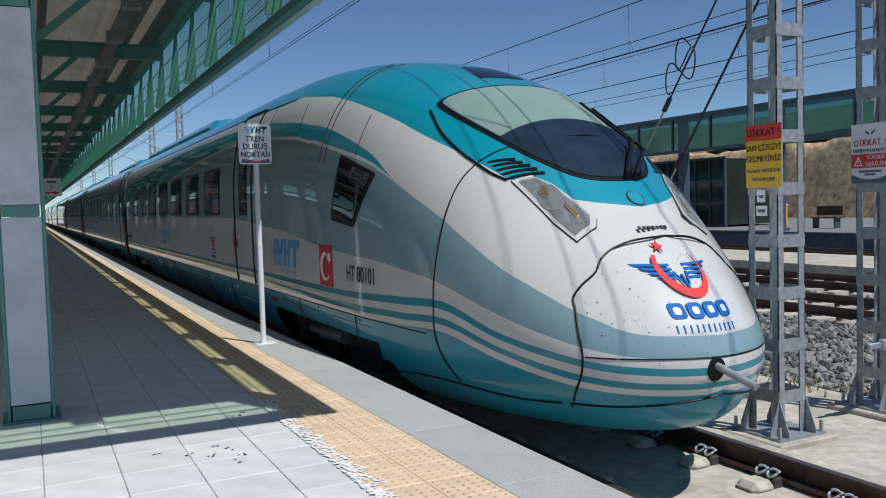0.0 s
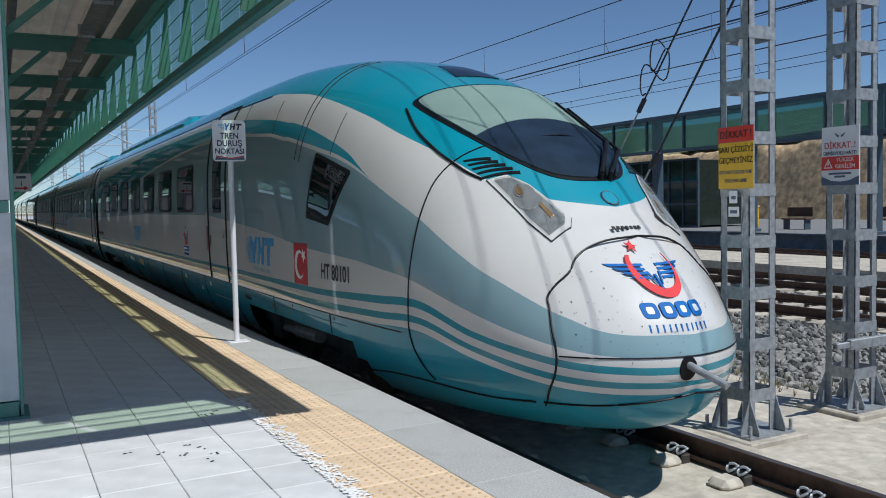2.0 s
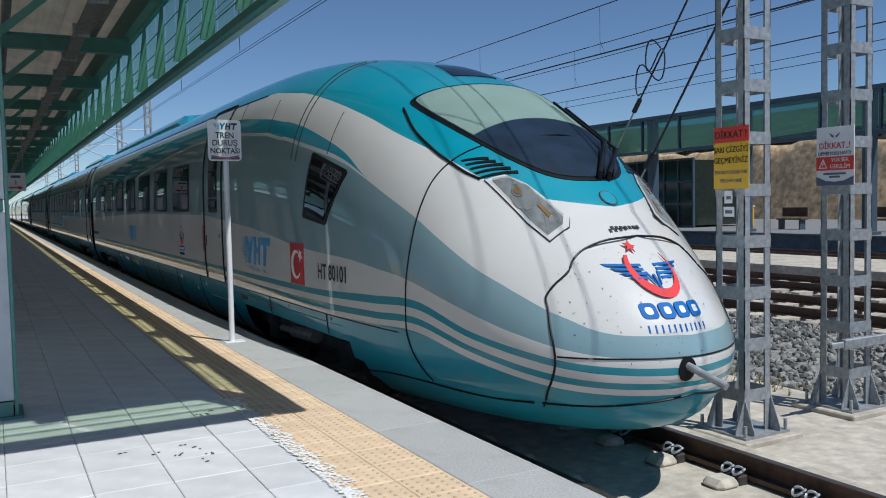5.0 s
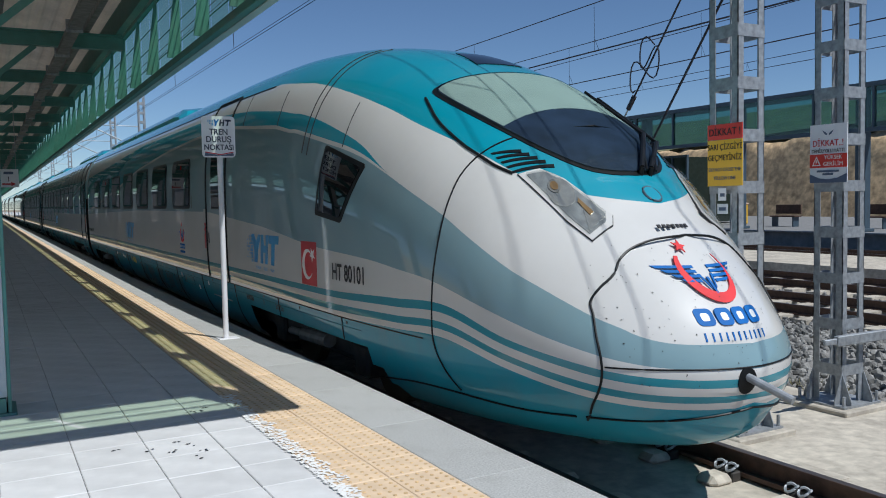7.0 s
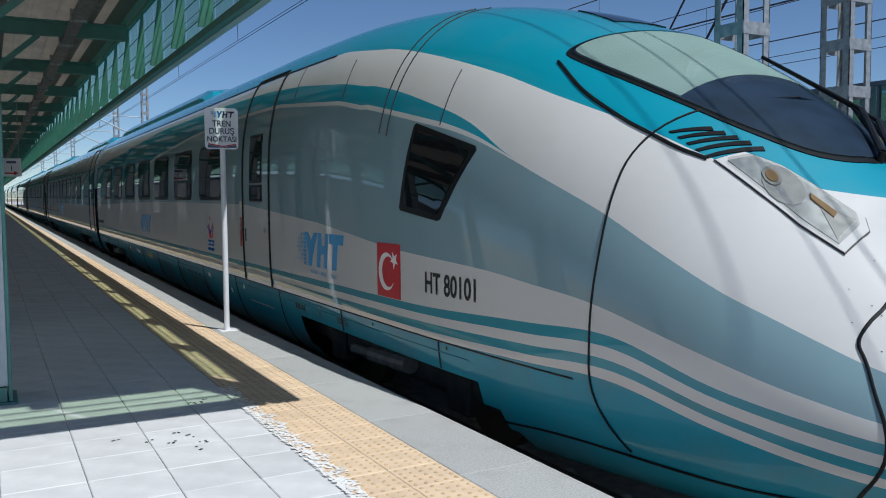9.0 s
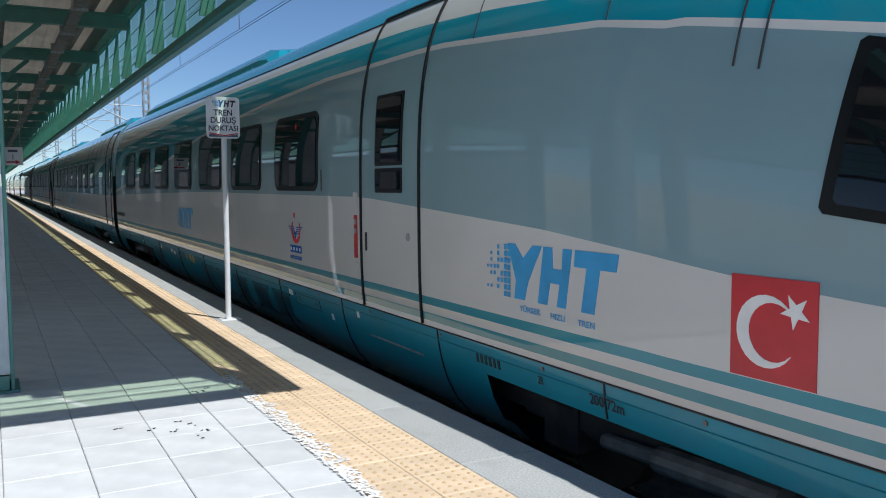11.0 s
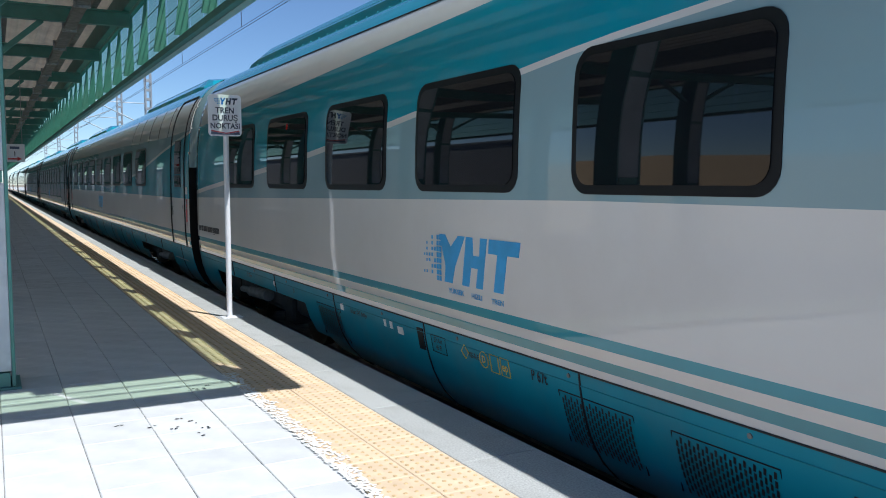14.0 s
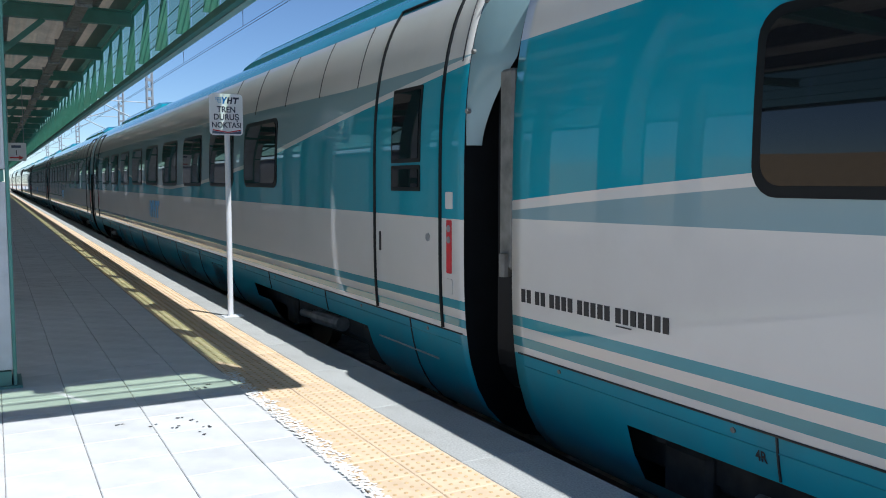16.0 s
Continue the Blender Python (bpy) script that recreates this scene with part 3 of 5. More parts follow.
for x, zc, zm in ((4.31, 4.42, 5.55), (13.0, 4.95, 6.15), (16.5, 5.03, 6.28), (24.5, 5.9, 6.30)):
    span(x, zc, 0, .0048 if x < 5 else .010)
    span(x, zm, .12, .0055 if x < 5 else .012)
    if x > 5:
        span(x + .14, zc + .02, 0, .008)
    bm = bmesh.new()
    for y in np.arange(-6.3, 150, 5.6):
        rod(bm, (x, y, zc), (x, y, zm - .1), .006, 4)
        if x > 5:
            rod(bm, (x + .14, y, zc + .02), (x, y, zc + .30), .006, 4)
    tagged(part("wire_droppers", bm, M["wire"]), "thin vertical droppers between the overhead wires", "wire", "", "stuff")
span(4.50, 4.50, 0, .006)
span(5.9, 7.4, .3, .012)
span(19.8, 6.9, .3, .012)


def guy(a, b, k, name="guy_wire"):
    g = thing(name, pose(0, 0, 0), "dark diagonal guy wire with a turnbuckle to the ground", "guy wire", "guy wires")
    a, b = Vector(a), Vector(b)
    m = a.lerp(b, k)
    bm = bmesh.new()
    rod(bm, a, m, .012, 8)
    part("cable", bm, M["wire"], g)
    bm = bmesh.new()
    rod(bm, m, b, .011, 8)
    part("rod", bm, M["steel"], g)
    bm = bmesh.new()
    d = (b - a).normalized()
    rod(bm, m - d * .1, m + d * .1, .032, 8)
    part("turnbuckle", bm, M["wire"], g)


guy((7.5, 5.55, 6.5), (7.5, 11.2, -.7), .53)
guy((6.15, 5.45, 3.66), (6.15, 8.7, -.6), .42)
pts = [Vector((7.45, 8.05 + .22 * math.sin(a * 1.0) + .03 * a, 3.35 - .045 * a + .16 * math.sin(a * 2))) for a in np.linspace(0, 9, 30)]
wire("jumper_wire", [tuple(p) for p in pts], .010, "loose looping jumper wire beside the guy wire")


# ---------- warning signs on the masts (facing the platform) ----------
def face_platform(x, y, z):
    """Board space: x along the board, -y out of its face."""
    return pose(x, y, z, 0, 0, -90)


ys = thing("warning_sign", face_platform(5.80, 5.385, 1.54), "yellow warning sign with a red heading on the mast", "sign")
part("board", plate(bmesh.new(), [(-.20, 0), (.20, 0), (.20, .41), (-.20, .41)], .006), M["signy"], ys)
part("heading", plate(bmesh.new(), [(-.20, .413), (.20, .413), (.20, .55), (-.20, .55)], .006), M["signr"], ys)
for txt, z, sz, sq, mt in (("DİKKAT !", .477, .092, .92, "blackprint"), ("SARI ÇİZGİYİ", .345, .074, .86, "blackprint"), ("GEÇMEYİNİZ", .25, .074, .86, "blackprint"),
                           ("DO NOT CROSS THE", .145, .045, .86, "greyprint"), ("YELLOW LINE", .07, .045, .9, "greyprint")):
    part("lettering", moved(text_bm(txt, sz, sq), Matrix.Translation((0, -.003, z))), M[mt], ys)
tg = thing("mast_label", face_platform(5.80, 5.40, 1.26), "small white label plates on the mast", "label")
part("plate", plate(bmesh.new(), [(-.06, .15), (.03, .15), (.03, .26), (-.06, .26)], .004), M["signw"], tg)
part("lower_plate", plate(bmesh.new(), [(-.07, .03), (.05, .03), (.05, .12), (-.07, .12)], .004), M["signw"], tg)
for z, w in ((.20, .05), (.075, .08)):
    part("bar", moved(plate(bmesh.new(), [(-w / 2 - .01, z - .015), (w / 2 - .01, z - .015), (w / 2 - .01, z + .015), (-w / 2 - .01, z + .015)], .002), Matrix.Translation((0, -.003, 0))), M["greyprint"], tg)

wsn = thing("warning_sign", face_platform(7.38, 5.52, 1.56), "white high voltage warning sign with a red band on the mast", "sign")
part("board", plate(bmesh.new(), [(-.21, 0), (.21, 0), (.21, .58), (-.21, .58)], .006), M["signw"], wsn)
part("red_band", moved(plate(bmesh.new(), [(-.21, .15), (.21, .15), (.21, .285), (-.21, .285)], .002), Matrix.Translation((0, -.004, 0))), M["signr"], wsn)
part("blue_swoosh", moved(plate(bmesh.new(), [(-.21, 0), (.21, 0), (.21, .09), (.1, .045), (0, .035), (-.1, .045), (-.21, .09)], .002), Matrix.Translation((0, -.004, 0))), M["greyprint"], wsn)
for txt, x, z, sz, sq, mt in (("DİKKAT..!", 0, .39, .088, .9, "red"), ("DEMİRYOLU HATTI", 0, .315, .05, .84, "blackprint"), ("YÜKSEK", .06, .25, .056, 1, "whiteprint"), ("GERİLİM", .06, .185, .056, 1, "whiteprint")):
    part("lettering", moved(text_bm(txt, sz, sq), Matrix.Translation((x, -.008, z))), M[mt], wsn)
part("triangle", moved(plate(bmesh.new(), [(-.18, .17), (-.08, .17), (-.13, .265)], .002), Matrix.Translation((0, -.008, 0))), M["whiteprint"], wsn)
part("triangle_field", moved(plate(bmesh.new(), [(-.163, .18), (-.097, .18), (-.13, .243)], .002), Matrix.Translation((0, -.010, 0))), M["signr"], wsn)
part("bolt", moved(plate(bmesh.new(), [(-.138, .212), (-.122, .232), (-.126, .214), (-.118, .214), (-.136, .185), (-.13, .206)], .002), Matrix.Translation((0, -.012, 0))), M["whiteprint"], wsn)
for z, w in ((.115, .25), (.085, .12)):
    part("bar", moved(plate(bmesh.new(), [(-w / 2, z - .01), (w / 2, z - .01), (w / 2, z + .01), (-w / 2, z + .01)], .002), Matrix.Translation((0, -.008, 0))), M["greyprint"], wsn)
for sd in (-1, 1):
    part("wing", moved(plate(bmesh.new(), [(sd * .012, .49), (sd * .06, .52), (sd * .055, .505), (sd * .035, .48), (sd * .012, .47)], .002), Matrix.Translation((0, -.008, 0))), M["greyprint"], wsn)

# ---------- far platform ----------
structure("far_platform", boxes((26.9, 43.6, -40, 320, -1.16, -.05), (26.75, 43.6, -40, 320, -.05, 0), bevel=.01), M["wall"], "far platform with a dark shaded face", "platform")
fc = thing("far_canopy", pose(0, 0, 0), "far platform canopy with a green glass fascia", "canopy", "", "structure")
part("roof_slab", boxes((26.9, 28.4, -30, 200, 5.06, 5.22)), M["navy"], fc)
part("lower_rail", boxes((26.9, 27.1, -30, 200, 3.52, 3.66)), M["navy"], fc)
for i in range(58):
    y = -20 + i * 2.4
    part("pane", boxes((26.98, 27.0, y + .05, y + 2.35, 3.66, 5.06)), M["farglass"], fc, "green glass fascia pane")
    part("mullion", boxes((26.92, 27.06, y - .04, y + .04, 3.66, 5.06)), M["navy"], fc)
for i in range(24):
    y = -20 + i * 5.6
    fcol = tagged(part("far_column", boxes((27.6, 28.0, y, y + .36, 0, 5.06), (27.5, 28.1, y - .1, y + .46, 0, .12), bevel=.02), M["navy"]), "blue-grey steel column of the far canopy", "column", "far canopy columns")
sh = thing("glass_shelter", pose(30.0, 30.2, 0), "dark glazed waiting shelter on the far platform", "shelter")
part("glazing", boxes((.05, 3.95, .05, 6.95, .1, 3.3)), M["darkglass"], sh)
for i in range(8):
    part("post", boxes((-.02, .1, i * .99, i * .99 + .08, 0, 3.4)), M["navy"], sh)
for z in (0, 1.1, 2.2, 3.3):
    part("transom", boxes((-.03, .09, -.02, 7.05, z, z + .1)), M["navy"], sh)
bn = thing("waste_bin", pose(31.5, 28.2, 0), "small orange waste bin on the far platform", "bin")
part("body", boxes((0, .45, 0, .5, 0, .95), bevel=.05), M["signy"], bn)
part("lid", boxes((-.02, .47, -.02, .52, .95, 1.02), bevel=.02), M["yellow"], bn)
for y in (24.2, 20.1):
    bs = thing("bench", pose(30.2, y, 0), "dark bench on the far platform", "bench", "far benches")
    part("seat", boxes((0, .45, 0, 1.3, .42, .48), bevel=.01), M["rail"], bs)
    part("backrest", boxes((.4, .46, 0, 1.3, .55, .95), bevel=.01), M["rail"], bs)
    for k in (.1, 1.15):
        part("leg", boxes((.05, .4, k, k + .06, 0, .42)), M["navy"], bs)


# ---------- the train ----------
TRACK = 4.31          # x of the track's axis
RAIL = -0.52          # height of the rail's head
NOSE_TOP = ((0, .38), (.05, .52), (.12, .66), (.25, .83), (.45, 1.03), (.7, 1.26), (.9, 1.43), (1.1, 1.60), (1.5, 1.92), (2, 2.25), (2.5, 2.51), (3, 2.72),
            (3.5, 2.89), (4.2, 3.06), (5, 3.18), (6, 3.25), (7, 3.27), (9, 3.27))
NOSE_BOT = ((0, .34), (.04, .20), (.12, .02), (.25, -.10), (.45, -.19), (.8, -.27), (1.5, -.34), (2.5, -.40), (4, -.45), (9, -.45))
NOSE_WID = ((0, 0.0), (.03, .44), (.08, .66), (.16, .83), (.3, .97), (.5, 1.075), (.8, 1.18), (1.2, 1.28), (1.8, 1.37), (2.6, 1.43), (3.6, 1.46), (9, 1.46))
NOSE_MID = ((0, .36), (.3, .38), (1, .50), (2, .70), (4, .9), (6, 1.15), (8, 1.3), (9, 1.3))
UP_POW = ((0, 2.0), (1, 2.1), (2, 2.2), (3.5, 2.5), (6, 3.1), (8, 3.3), (9, 3.3))
LOW_POW = ((0, 2.0), (.5, 2.3), (1.5, 3.0), (4, 4), (9, 4))


def sect(s):
    return [smoothlerp(s, k) for k in (NOSE_TOP, NOSE_BOT, NOSE_WID, NOSE_MID)] + [lerp(s, UP_POW), lerp(s, LOW_POW)]


def width(s, z, plain=False):
    """Half width of the body at s metres behind the tip, at height z."""
    zt, zb, a, zc, nu, nl = sect(9 if plain else s)
    if z >= zt or z <= zb:
        return 0.0
    if z > zc:
        return a * (1 - ((z - zc) / (zt - zc)) ** nu) ** (1 / nu)
    return a * (1 - ((zc - z) / (zc - zb)) ** nl) ** (1 / nl)


VEER = ((0, -.185), (.3, -.17), (.7, -.11), (1.2, -.06), (2, -.025), (3.2, -.005), (4.5, 0), (6, 0))


def bent(p):
    """The front of the leading car leans a little towards the platform and its middle stands forward."""
    c = smoothlerp(p.y, VEER)
    q = max(-1.0, min(1.0, p.x / 1.08))
    u = (q + 1) / 2
    return Vector((p.x + 2 * c * u * u * (3 - 2 * u), p.y + c * (1 - q * q) ** 2, p.z))


# livery: height of each colour edge along the body, from the skirt upwards
NOSE_EDGES = (
    ("cut", ((0, -.02), (.5, -.02), (1.2, .05), (2.2, .16), (3, .19), (25, .19))),
    ("skirt", ((0, .145), (.5, .21), (1.05, .31), (1.7, .44), (2.4, .43), (4, .40), (25, .40))),
    ("white0", ((0, .19), (.5, .26), (1.05, .365), (1.7, .50), (2.4, .48), (4, .45), (25, .45))),
    ("stripe0", ((0, .235), (.5, .31), (1.05, .41), (1.7, .555), (2.4, .54), (4, .51), (25, .51))),
    ("white1", ((0, .29), (.5, .37), (1.05, .47), (1.7, .625), (2.4, .61), (4, .57), (25, .575))),
    ("stripe1", ((0, .343), (.5, .42), (1.05, .52), (1.7, .69), (2.4, .68), (4, .63), (25, .64))),
    ("white2", ((0, .40), (.41, .49), (.58, .53), (.79, .58), (1.29, .715), (1.85, .855), (2.4, .92), (2.91, .97), (4.3, 1.04), (6, 1.20), (8.7, 1.36), (15, 1.37), (19, 1.32), (25, 1.24))),
    ("grey", ((0, .55), (.12, .56), (.23, .60), (.33, .65), (.48, .71), (.66, .79), (.87, .88), (1.11, .98), (1.54, 1.19), (1.89, 1.36), (2.4, 1.56), (2.85, 1.73), (3.24, 1.86), (3.75, 1.98), (5.6, 2.31), (7.5, 2.46), (9.8, 2.47), (12, 2.39), (15, 2.20), (17.7, 1.90), (20.2, 1.66), (24, 1.37), (25, 1.28))),
    ("line", ((0, .55), (.12, .56), (.23, .60), (.33, .65), (.48, .71), (.66, .79), (.87, .88), (1.11, .98), (1.54, 1.19), (1.89, 1.36), (2.4, 1.56), (2.85, 1.745), (3.24, 1.89), (3.75, 2.02), (5.6, 2.35), (7.5, 2.50), (9.8, 2.51), (12, 2.43), (15, 2.24), (17.7, 1.95), (20.2, 1.72), (24, 1.43), (25, 1.34))),
    ("lens", ((0, .55), (.12, .56), (.23, .60), (.33, .65), (.48, .71), (.66, .79), (.87, .88), (1.11, .98), (1.54, 1.19), (1.89, 1.36), (2.4, 1.56), (2.85, 1.75), (3.30, 1.97), (3.85, 2.15), (4.65, 2.36), (5.59, 2.51), (6.81, 2.63), (8, 2.70), (10, 2.74), (15, 2.74), (20, 2.52), (25, 2.33))),
    ("high", ((0, .60), (.3, 1.05), (.8, 1.38), (1.2, 1.53), (1.5, 1.66), (1.8, 1.80), (2.15, 1.94), (2.63, 2.11), (3.23, 2.32), (4.12, 2.57), (4.95, 2.75), (5.93, 2.87), (7, 2.88), (25, 2.86))),
)
NOSE_PAINT = ("skirt", "skirt", "white", "stripe", "white", "stripe", "white", "grey", "white", "teal", "white", "teal")
MID_EDGES = (
    ("cut", ((0, .19), (25, .19))), ("skirt", ((0, .40), (25, .40))), ("white0", ((0, .45), (25, .45))), ("stripe0", ((0, .51), (25, .51))),
    ("white1", ((0, .575), (25, .575))), ("stripe1", ((0, .64), (25, .64))),
    ("white2", ((0, 1.21), (6, 1.22), (25, 1.24))),
    ("teal", ((0, 2.28), (2.2, 2.05), (5.2, 1.68), (8, 1.45), (11, 1.33), (14, 1.45), (17, 1.68), (20, 2.0), (24.2, 2.28))),
    ("line", ((0, 2.33), (2.2, 2.10), (5.2, 1.73), (8, 1.50), (11, 1.38), (14, 1.50), (17, 1.73), (20, 2.05), (24.2, 2.33))),
    ("grey", ((0, 2.34), (2.2, 2.30), (8, 2.36), (16, 2.36), (24.2, 2.34))),
    ("high", ((0, 2.86), (25, 2.86))),
)
MID_PAINT = ("skirt", "skirt", "white", "stripe", "white", "stripe", "white", "teal", "white", "grey", "white", "teal")
BOGIES = ((3.05, 6.8), (20.0, 23.8))
MID_BOGIES = ((2.0, 5.4), (19.0, 22.4))


def shell(stations, edges, paint, plain, bogies):
    """Both sides of a car body; the colour bands follow the edges, and the skirt is open at the bogies."""
    names = sorted(set(paint))
    bm = bmesh.new()
    grid = []
    for s in stations:
        zt, zb = sect(9 if plain else s)[:2]
        hs = [min(max(lerp(s, k) if s > 5 or plain else smoothlerp(s, k), zb), zt) for _, k in edges]
        hs = [max(hs[:i + 1]) for i in range(len(hs))]
        rows = []
        lows = [zb, *hs]
        for i, z0 in enumerate(lows):
            z1 = lows[i + 1] if i + 1 < len(lows) else zt
            n = 6 if i == 0 else 10 if i == len(lows) - 1 else 5 if paint[i] in ("grey", "white", "teal") and i > 5 else 2
            for j in range(n):
                u = j / n
                if i == 0:
                    u = 1 - math.cos(u * math.pi / 2)
                if i == len(lows) - 1:
                    u = math.sin(u * math.pi / 2)
                rows.append((z0 + (z1 - z0) * u, i))
        rows.append((zt, len(lows) - 1))
        put = (lambda p: p) if plain else bent
        grid.append([[bm.verts.new(put(Vector((side * width(s, z, plain), s, z)))) for z, _ in rows] for side in (-1, 1)])
        bands = [b for _, b in rows]
    for k in range(len(stations) - 1):
        sm = (stations[k] + stations[k + 1]) / 2
        for side in (0, 1):
            a, b = grid[k][side], grid[k + 1][side]
            for j in range(len(a) - 1):
                zm = (a[j].co.z + a[j + 1].co.z) / 2
                if bands[j] == 0 and any(s0 - .9 * (.19 - zm) < sm < s1 - .6 * (.19 - zm) for s0, s1 in bogies):
                    continue
                f = bm.faces.new((a[j], b[j], b[j + 1], a[j + 1]))
                f.material_index, f.smooth = names.index(paint[bands[j]]), True
    for end in (grid[0], grid[-1]):
        if plain or end is grid[-1]:
            f = bm.faces.new(end[0] + end[1][::-1])
            f.material_index = len(names)
    bmesh.ops.remove_doubles(bm, verts=bm.verts[:], dist=0.0004)
    return bm, [M[n] for n in names] + [M["black"]]


def on_side(s, z, side, plain, off):
    w, e = width(s, z, plain), 0.01
    nrm = Vector((1, -(width(s + e, z, plain) - width(s - e, z, plain)) / (2 * e), -(width(s, z + e, plain) - width(s, z - e, plain)) / (2 * e)))
    nrm.normalize()
    p = Vector((side * (w + off * nrm.x), s + off * nrm.y, z + off * nrm.z))
    return p if plain else bent(p)


def on_top(x, s, off):
    zt, zb, a, zc, nu, nl = sect(s)
    r = min(abs(x) / a, 0.999)
    z = zc + (zt - zc) * (1 - r**nu) ** (1 / nu)
    if abs(x) > .25:
        return on_side(s, min(z, zt - 1e-4), 1 if x >= 0 else -1, False, off)
    e = .02
    g = (sect(s + e)[0] - sect(s - e)[0]) / (2 * e)
    return bent(Vector((x, s, z)) + Vector((0, -g, 1)).normalized() * off)


def on_front(x, z, off):
    lo, hi = 0.0, 6.0
    for _ in range(40):
        mid = (lo + hi) / 2
        if width(mid, z) > abs(x):
            hi = mid
        else:
            lo = mid
    return bent(Vector((x, hi, z)) + Vector((0, -off, off * .4)))


def patch(outline, put, step=0.08, lip=0.004):
    """A polygon in the plane, cut into a grid and laid on the body by put(u, v, lift)."""
    bm = bmesh.new()
    bm.faces.new([bm.verts.new((u, v, 0)) for u, v in outline])
    for ax in (0, 1):
        lo, hi = min(p[ax] for p in outline), max(p[ax] for p in outline)
        n = max(1, int((hi - lo) / step))
        for i in range(1, n):
            co, no = [0, 0, 0], [0, 0, 0]
            co[ax], no[ax] = lo + (hi - lo) * i / n, 1
            bmesh.ops.bisect_plane(bm, geom=bm.verts[:] + bm.edges[:] + bm.faces[:], plane_co=co, plane_no=no)
    rim = [e for e in bm.edges if e.is_boundary]
    ex = bmesh.ops.extrude_edge_only(bm, edges=rim)
    low = {v for v in ex["geom"] if isinstance(v, bmesh.types.BMVert)}
    for v in bm.verts:
        v.co = put(v.co.x, v.co.y, -0.004 if v in low else lip)
    for e in rim:
        e.smooth = False
    for f in bm.faces:
        f.smooth = not any(v in low for v in f.verts)
    return bm


def ribbon(points, put, r=0.008):
    """A thin bead along points (u, v) laid on the body."""
    bm = bmesh.new()
    ps = [put(u, v, 0.002) for u, v in points]
    rings = []
    for i, p in enumerate(ps):
        d = (ps[min(i + 1, len(ps) - 1)] - ps[max(i - 1, 0)]).normalized()
        a = d.orthogonal().normalized()
        b = d.cross(a)
        rings.append([bm.verts.new(p + (a * math.cos(k * math.pi / 3) + b * math.sin(k * math.pi / 3)) * r) for k in range(6)])
    for p, q in zip(rings, rings[1:]):
        for k in range(6):
            bm.faces.new((p[k], q[k], q[(k + 1) % 6], p[(k + 1) % 6]))
    return bm


def curve_pts(knots, n=24):
    xs = np.linspace(0, len(knots) - 1, n)
    idx = [(i, k) for i, k in enumerate(knots)]
    return [(smoothlerp(x, [(i, k[0]) for i, k in idx]), smoothlerp(x, [(i, k[1]) for i, k in idx])) for x in xs]


def side_put(side, plain):
    return lambda u, v, off: on_side(u, v, side, plain, off)


def add_window(car, s0, s1, z0, z1, plain, lamp=False):
    for side in (-1, 1):
        put = side_put(side, plain)
        frame_ob = part("window", patch(rounded(s0, s1, z0, z1, 0.13), put, .12, .006), M["black"], car, smooth=False)
        part("pane", patch(rounded(s0 + .05, s1 - .05, z0 + .05, z1 - .05, 0.10), put, .12, .013), M["pane"], frame_ob)
        if lamp and side < 0:
            part("lamp", patch([(s0 + .66 + .024 * math.cos(a), z1 - .125 + .033 * math.sin(a)) for a in np.linspace(0, 6.283, 13)[:-1]], put, .2, .018), M["redlamp"], frame_ob, "small red lamp")


def add_door(car, s0, s1, plain, rear_gauge):
    for side in (-1, 1):
        put = side_put(side, plain)
        z0, z1 = .415, 2.90
        ln = [(s0, z0 + (z1 - z0) * i / 24) for i in range(25)] + [(s0 + (s1 - s0) * i / 6, z1) for i in range(7)] + [(s1, z1 - (z1 - z0) * i / 24) for i in range(25)]
        door = part("door", ribbon(ln, put, .016), M["black"], car, "flush sliding door with black rubber seal")
        m = (s0 + s1) / 2
        for a, b, nm in ((1.62, 2.20, "pane"), (1.40, 1.60, "lower_pane")):
            part(nm, patch(rounded(m - .26, m + .26, a, b, .015, 2), put, .12, .006), M["black"], door)
            part("glass", patch(rounded(m - .23, m + .23, a + .03, b - .03, .01, 2), put, .12, .012), M["pane"], door)
        part("handle", patch(rounded(s1 - .12, s1 - .085, .90, 1.06, .01, 2), put, .3, .006), M["blackprint"], door)
        part("lock", patch(rounded(s0 + .17, s0 + .23, 1.03, 1.09, .029, 4), put, .3, .008), M["steel"], door)
        g = s1 + .13 if rear_gauge else s0 - .13
        panel = part("signal_panel", patch(rounded(g - .036, g + .036, .82, 1.20, .01, 2), put, .3, .006), M["red"], car, "red brake indicator panel")
        for z in (1.14, 1.06):
            part("dial", patch(rounded(g - .025, g + .025, z - .025, z + .025, .024, 4), put, .3, .010), M["steel"], panel)
        part("socket", patch(rounded(g - .045, g + .045, .67, .78, .01, 2), put, .3, .006), M["white"], panel)
        part("cover", patch(rounded(g - .05, g + .05, 1.28, 1.40, .01, 2), put, .3, .006), M["white"], panel)


def letters(car, body, s, z, size, material, plain, squeeze=1.0, name="lettering"):
    """Text on the platform side of a car; it reads towards the nose."""
    bm = text_bm(body, size, squeeze, 0.0, "CENTER", size * .022)
    for v in bm.verts:
        v.co = on_side(s - v.co.x, z + v.co.z, -1, plain, .004)
    return part(name, bm, material, car)


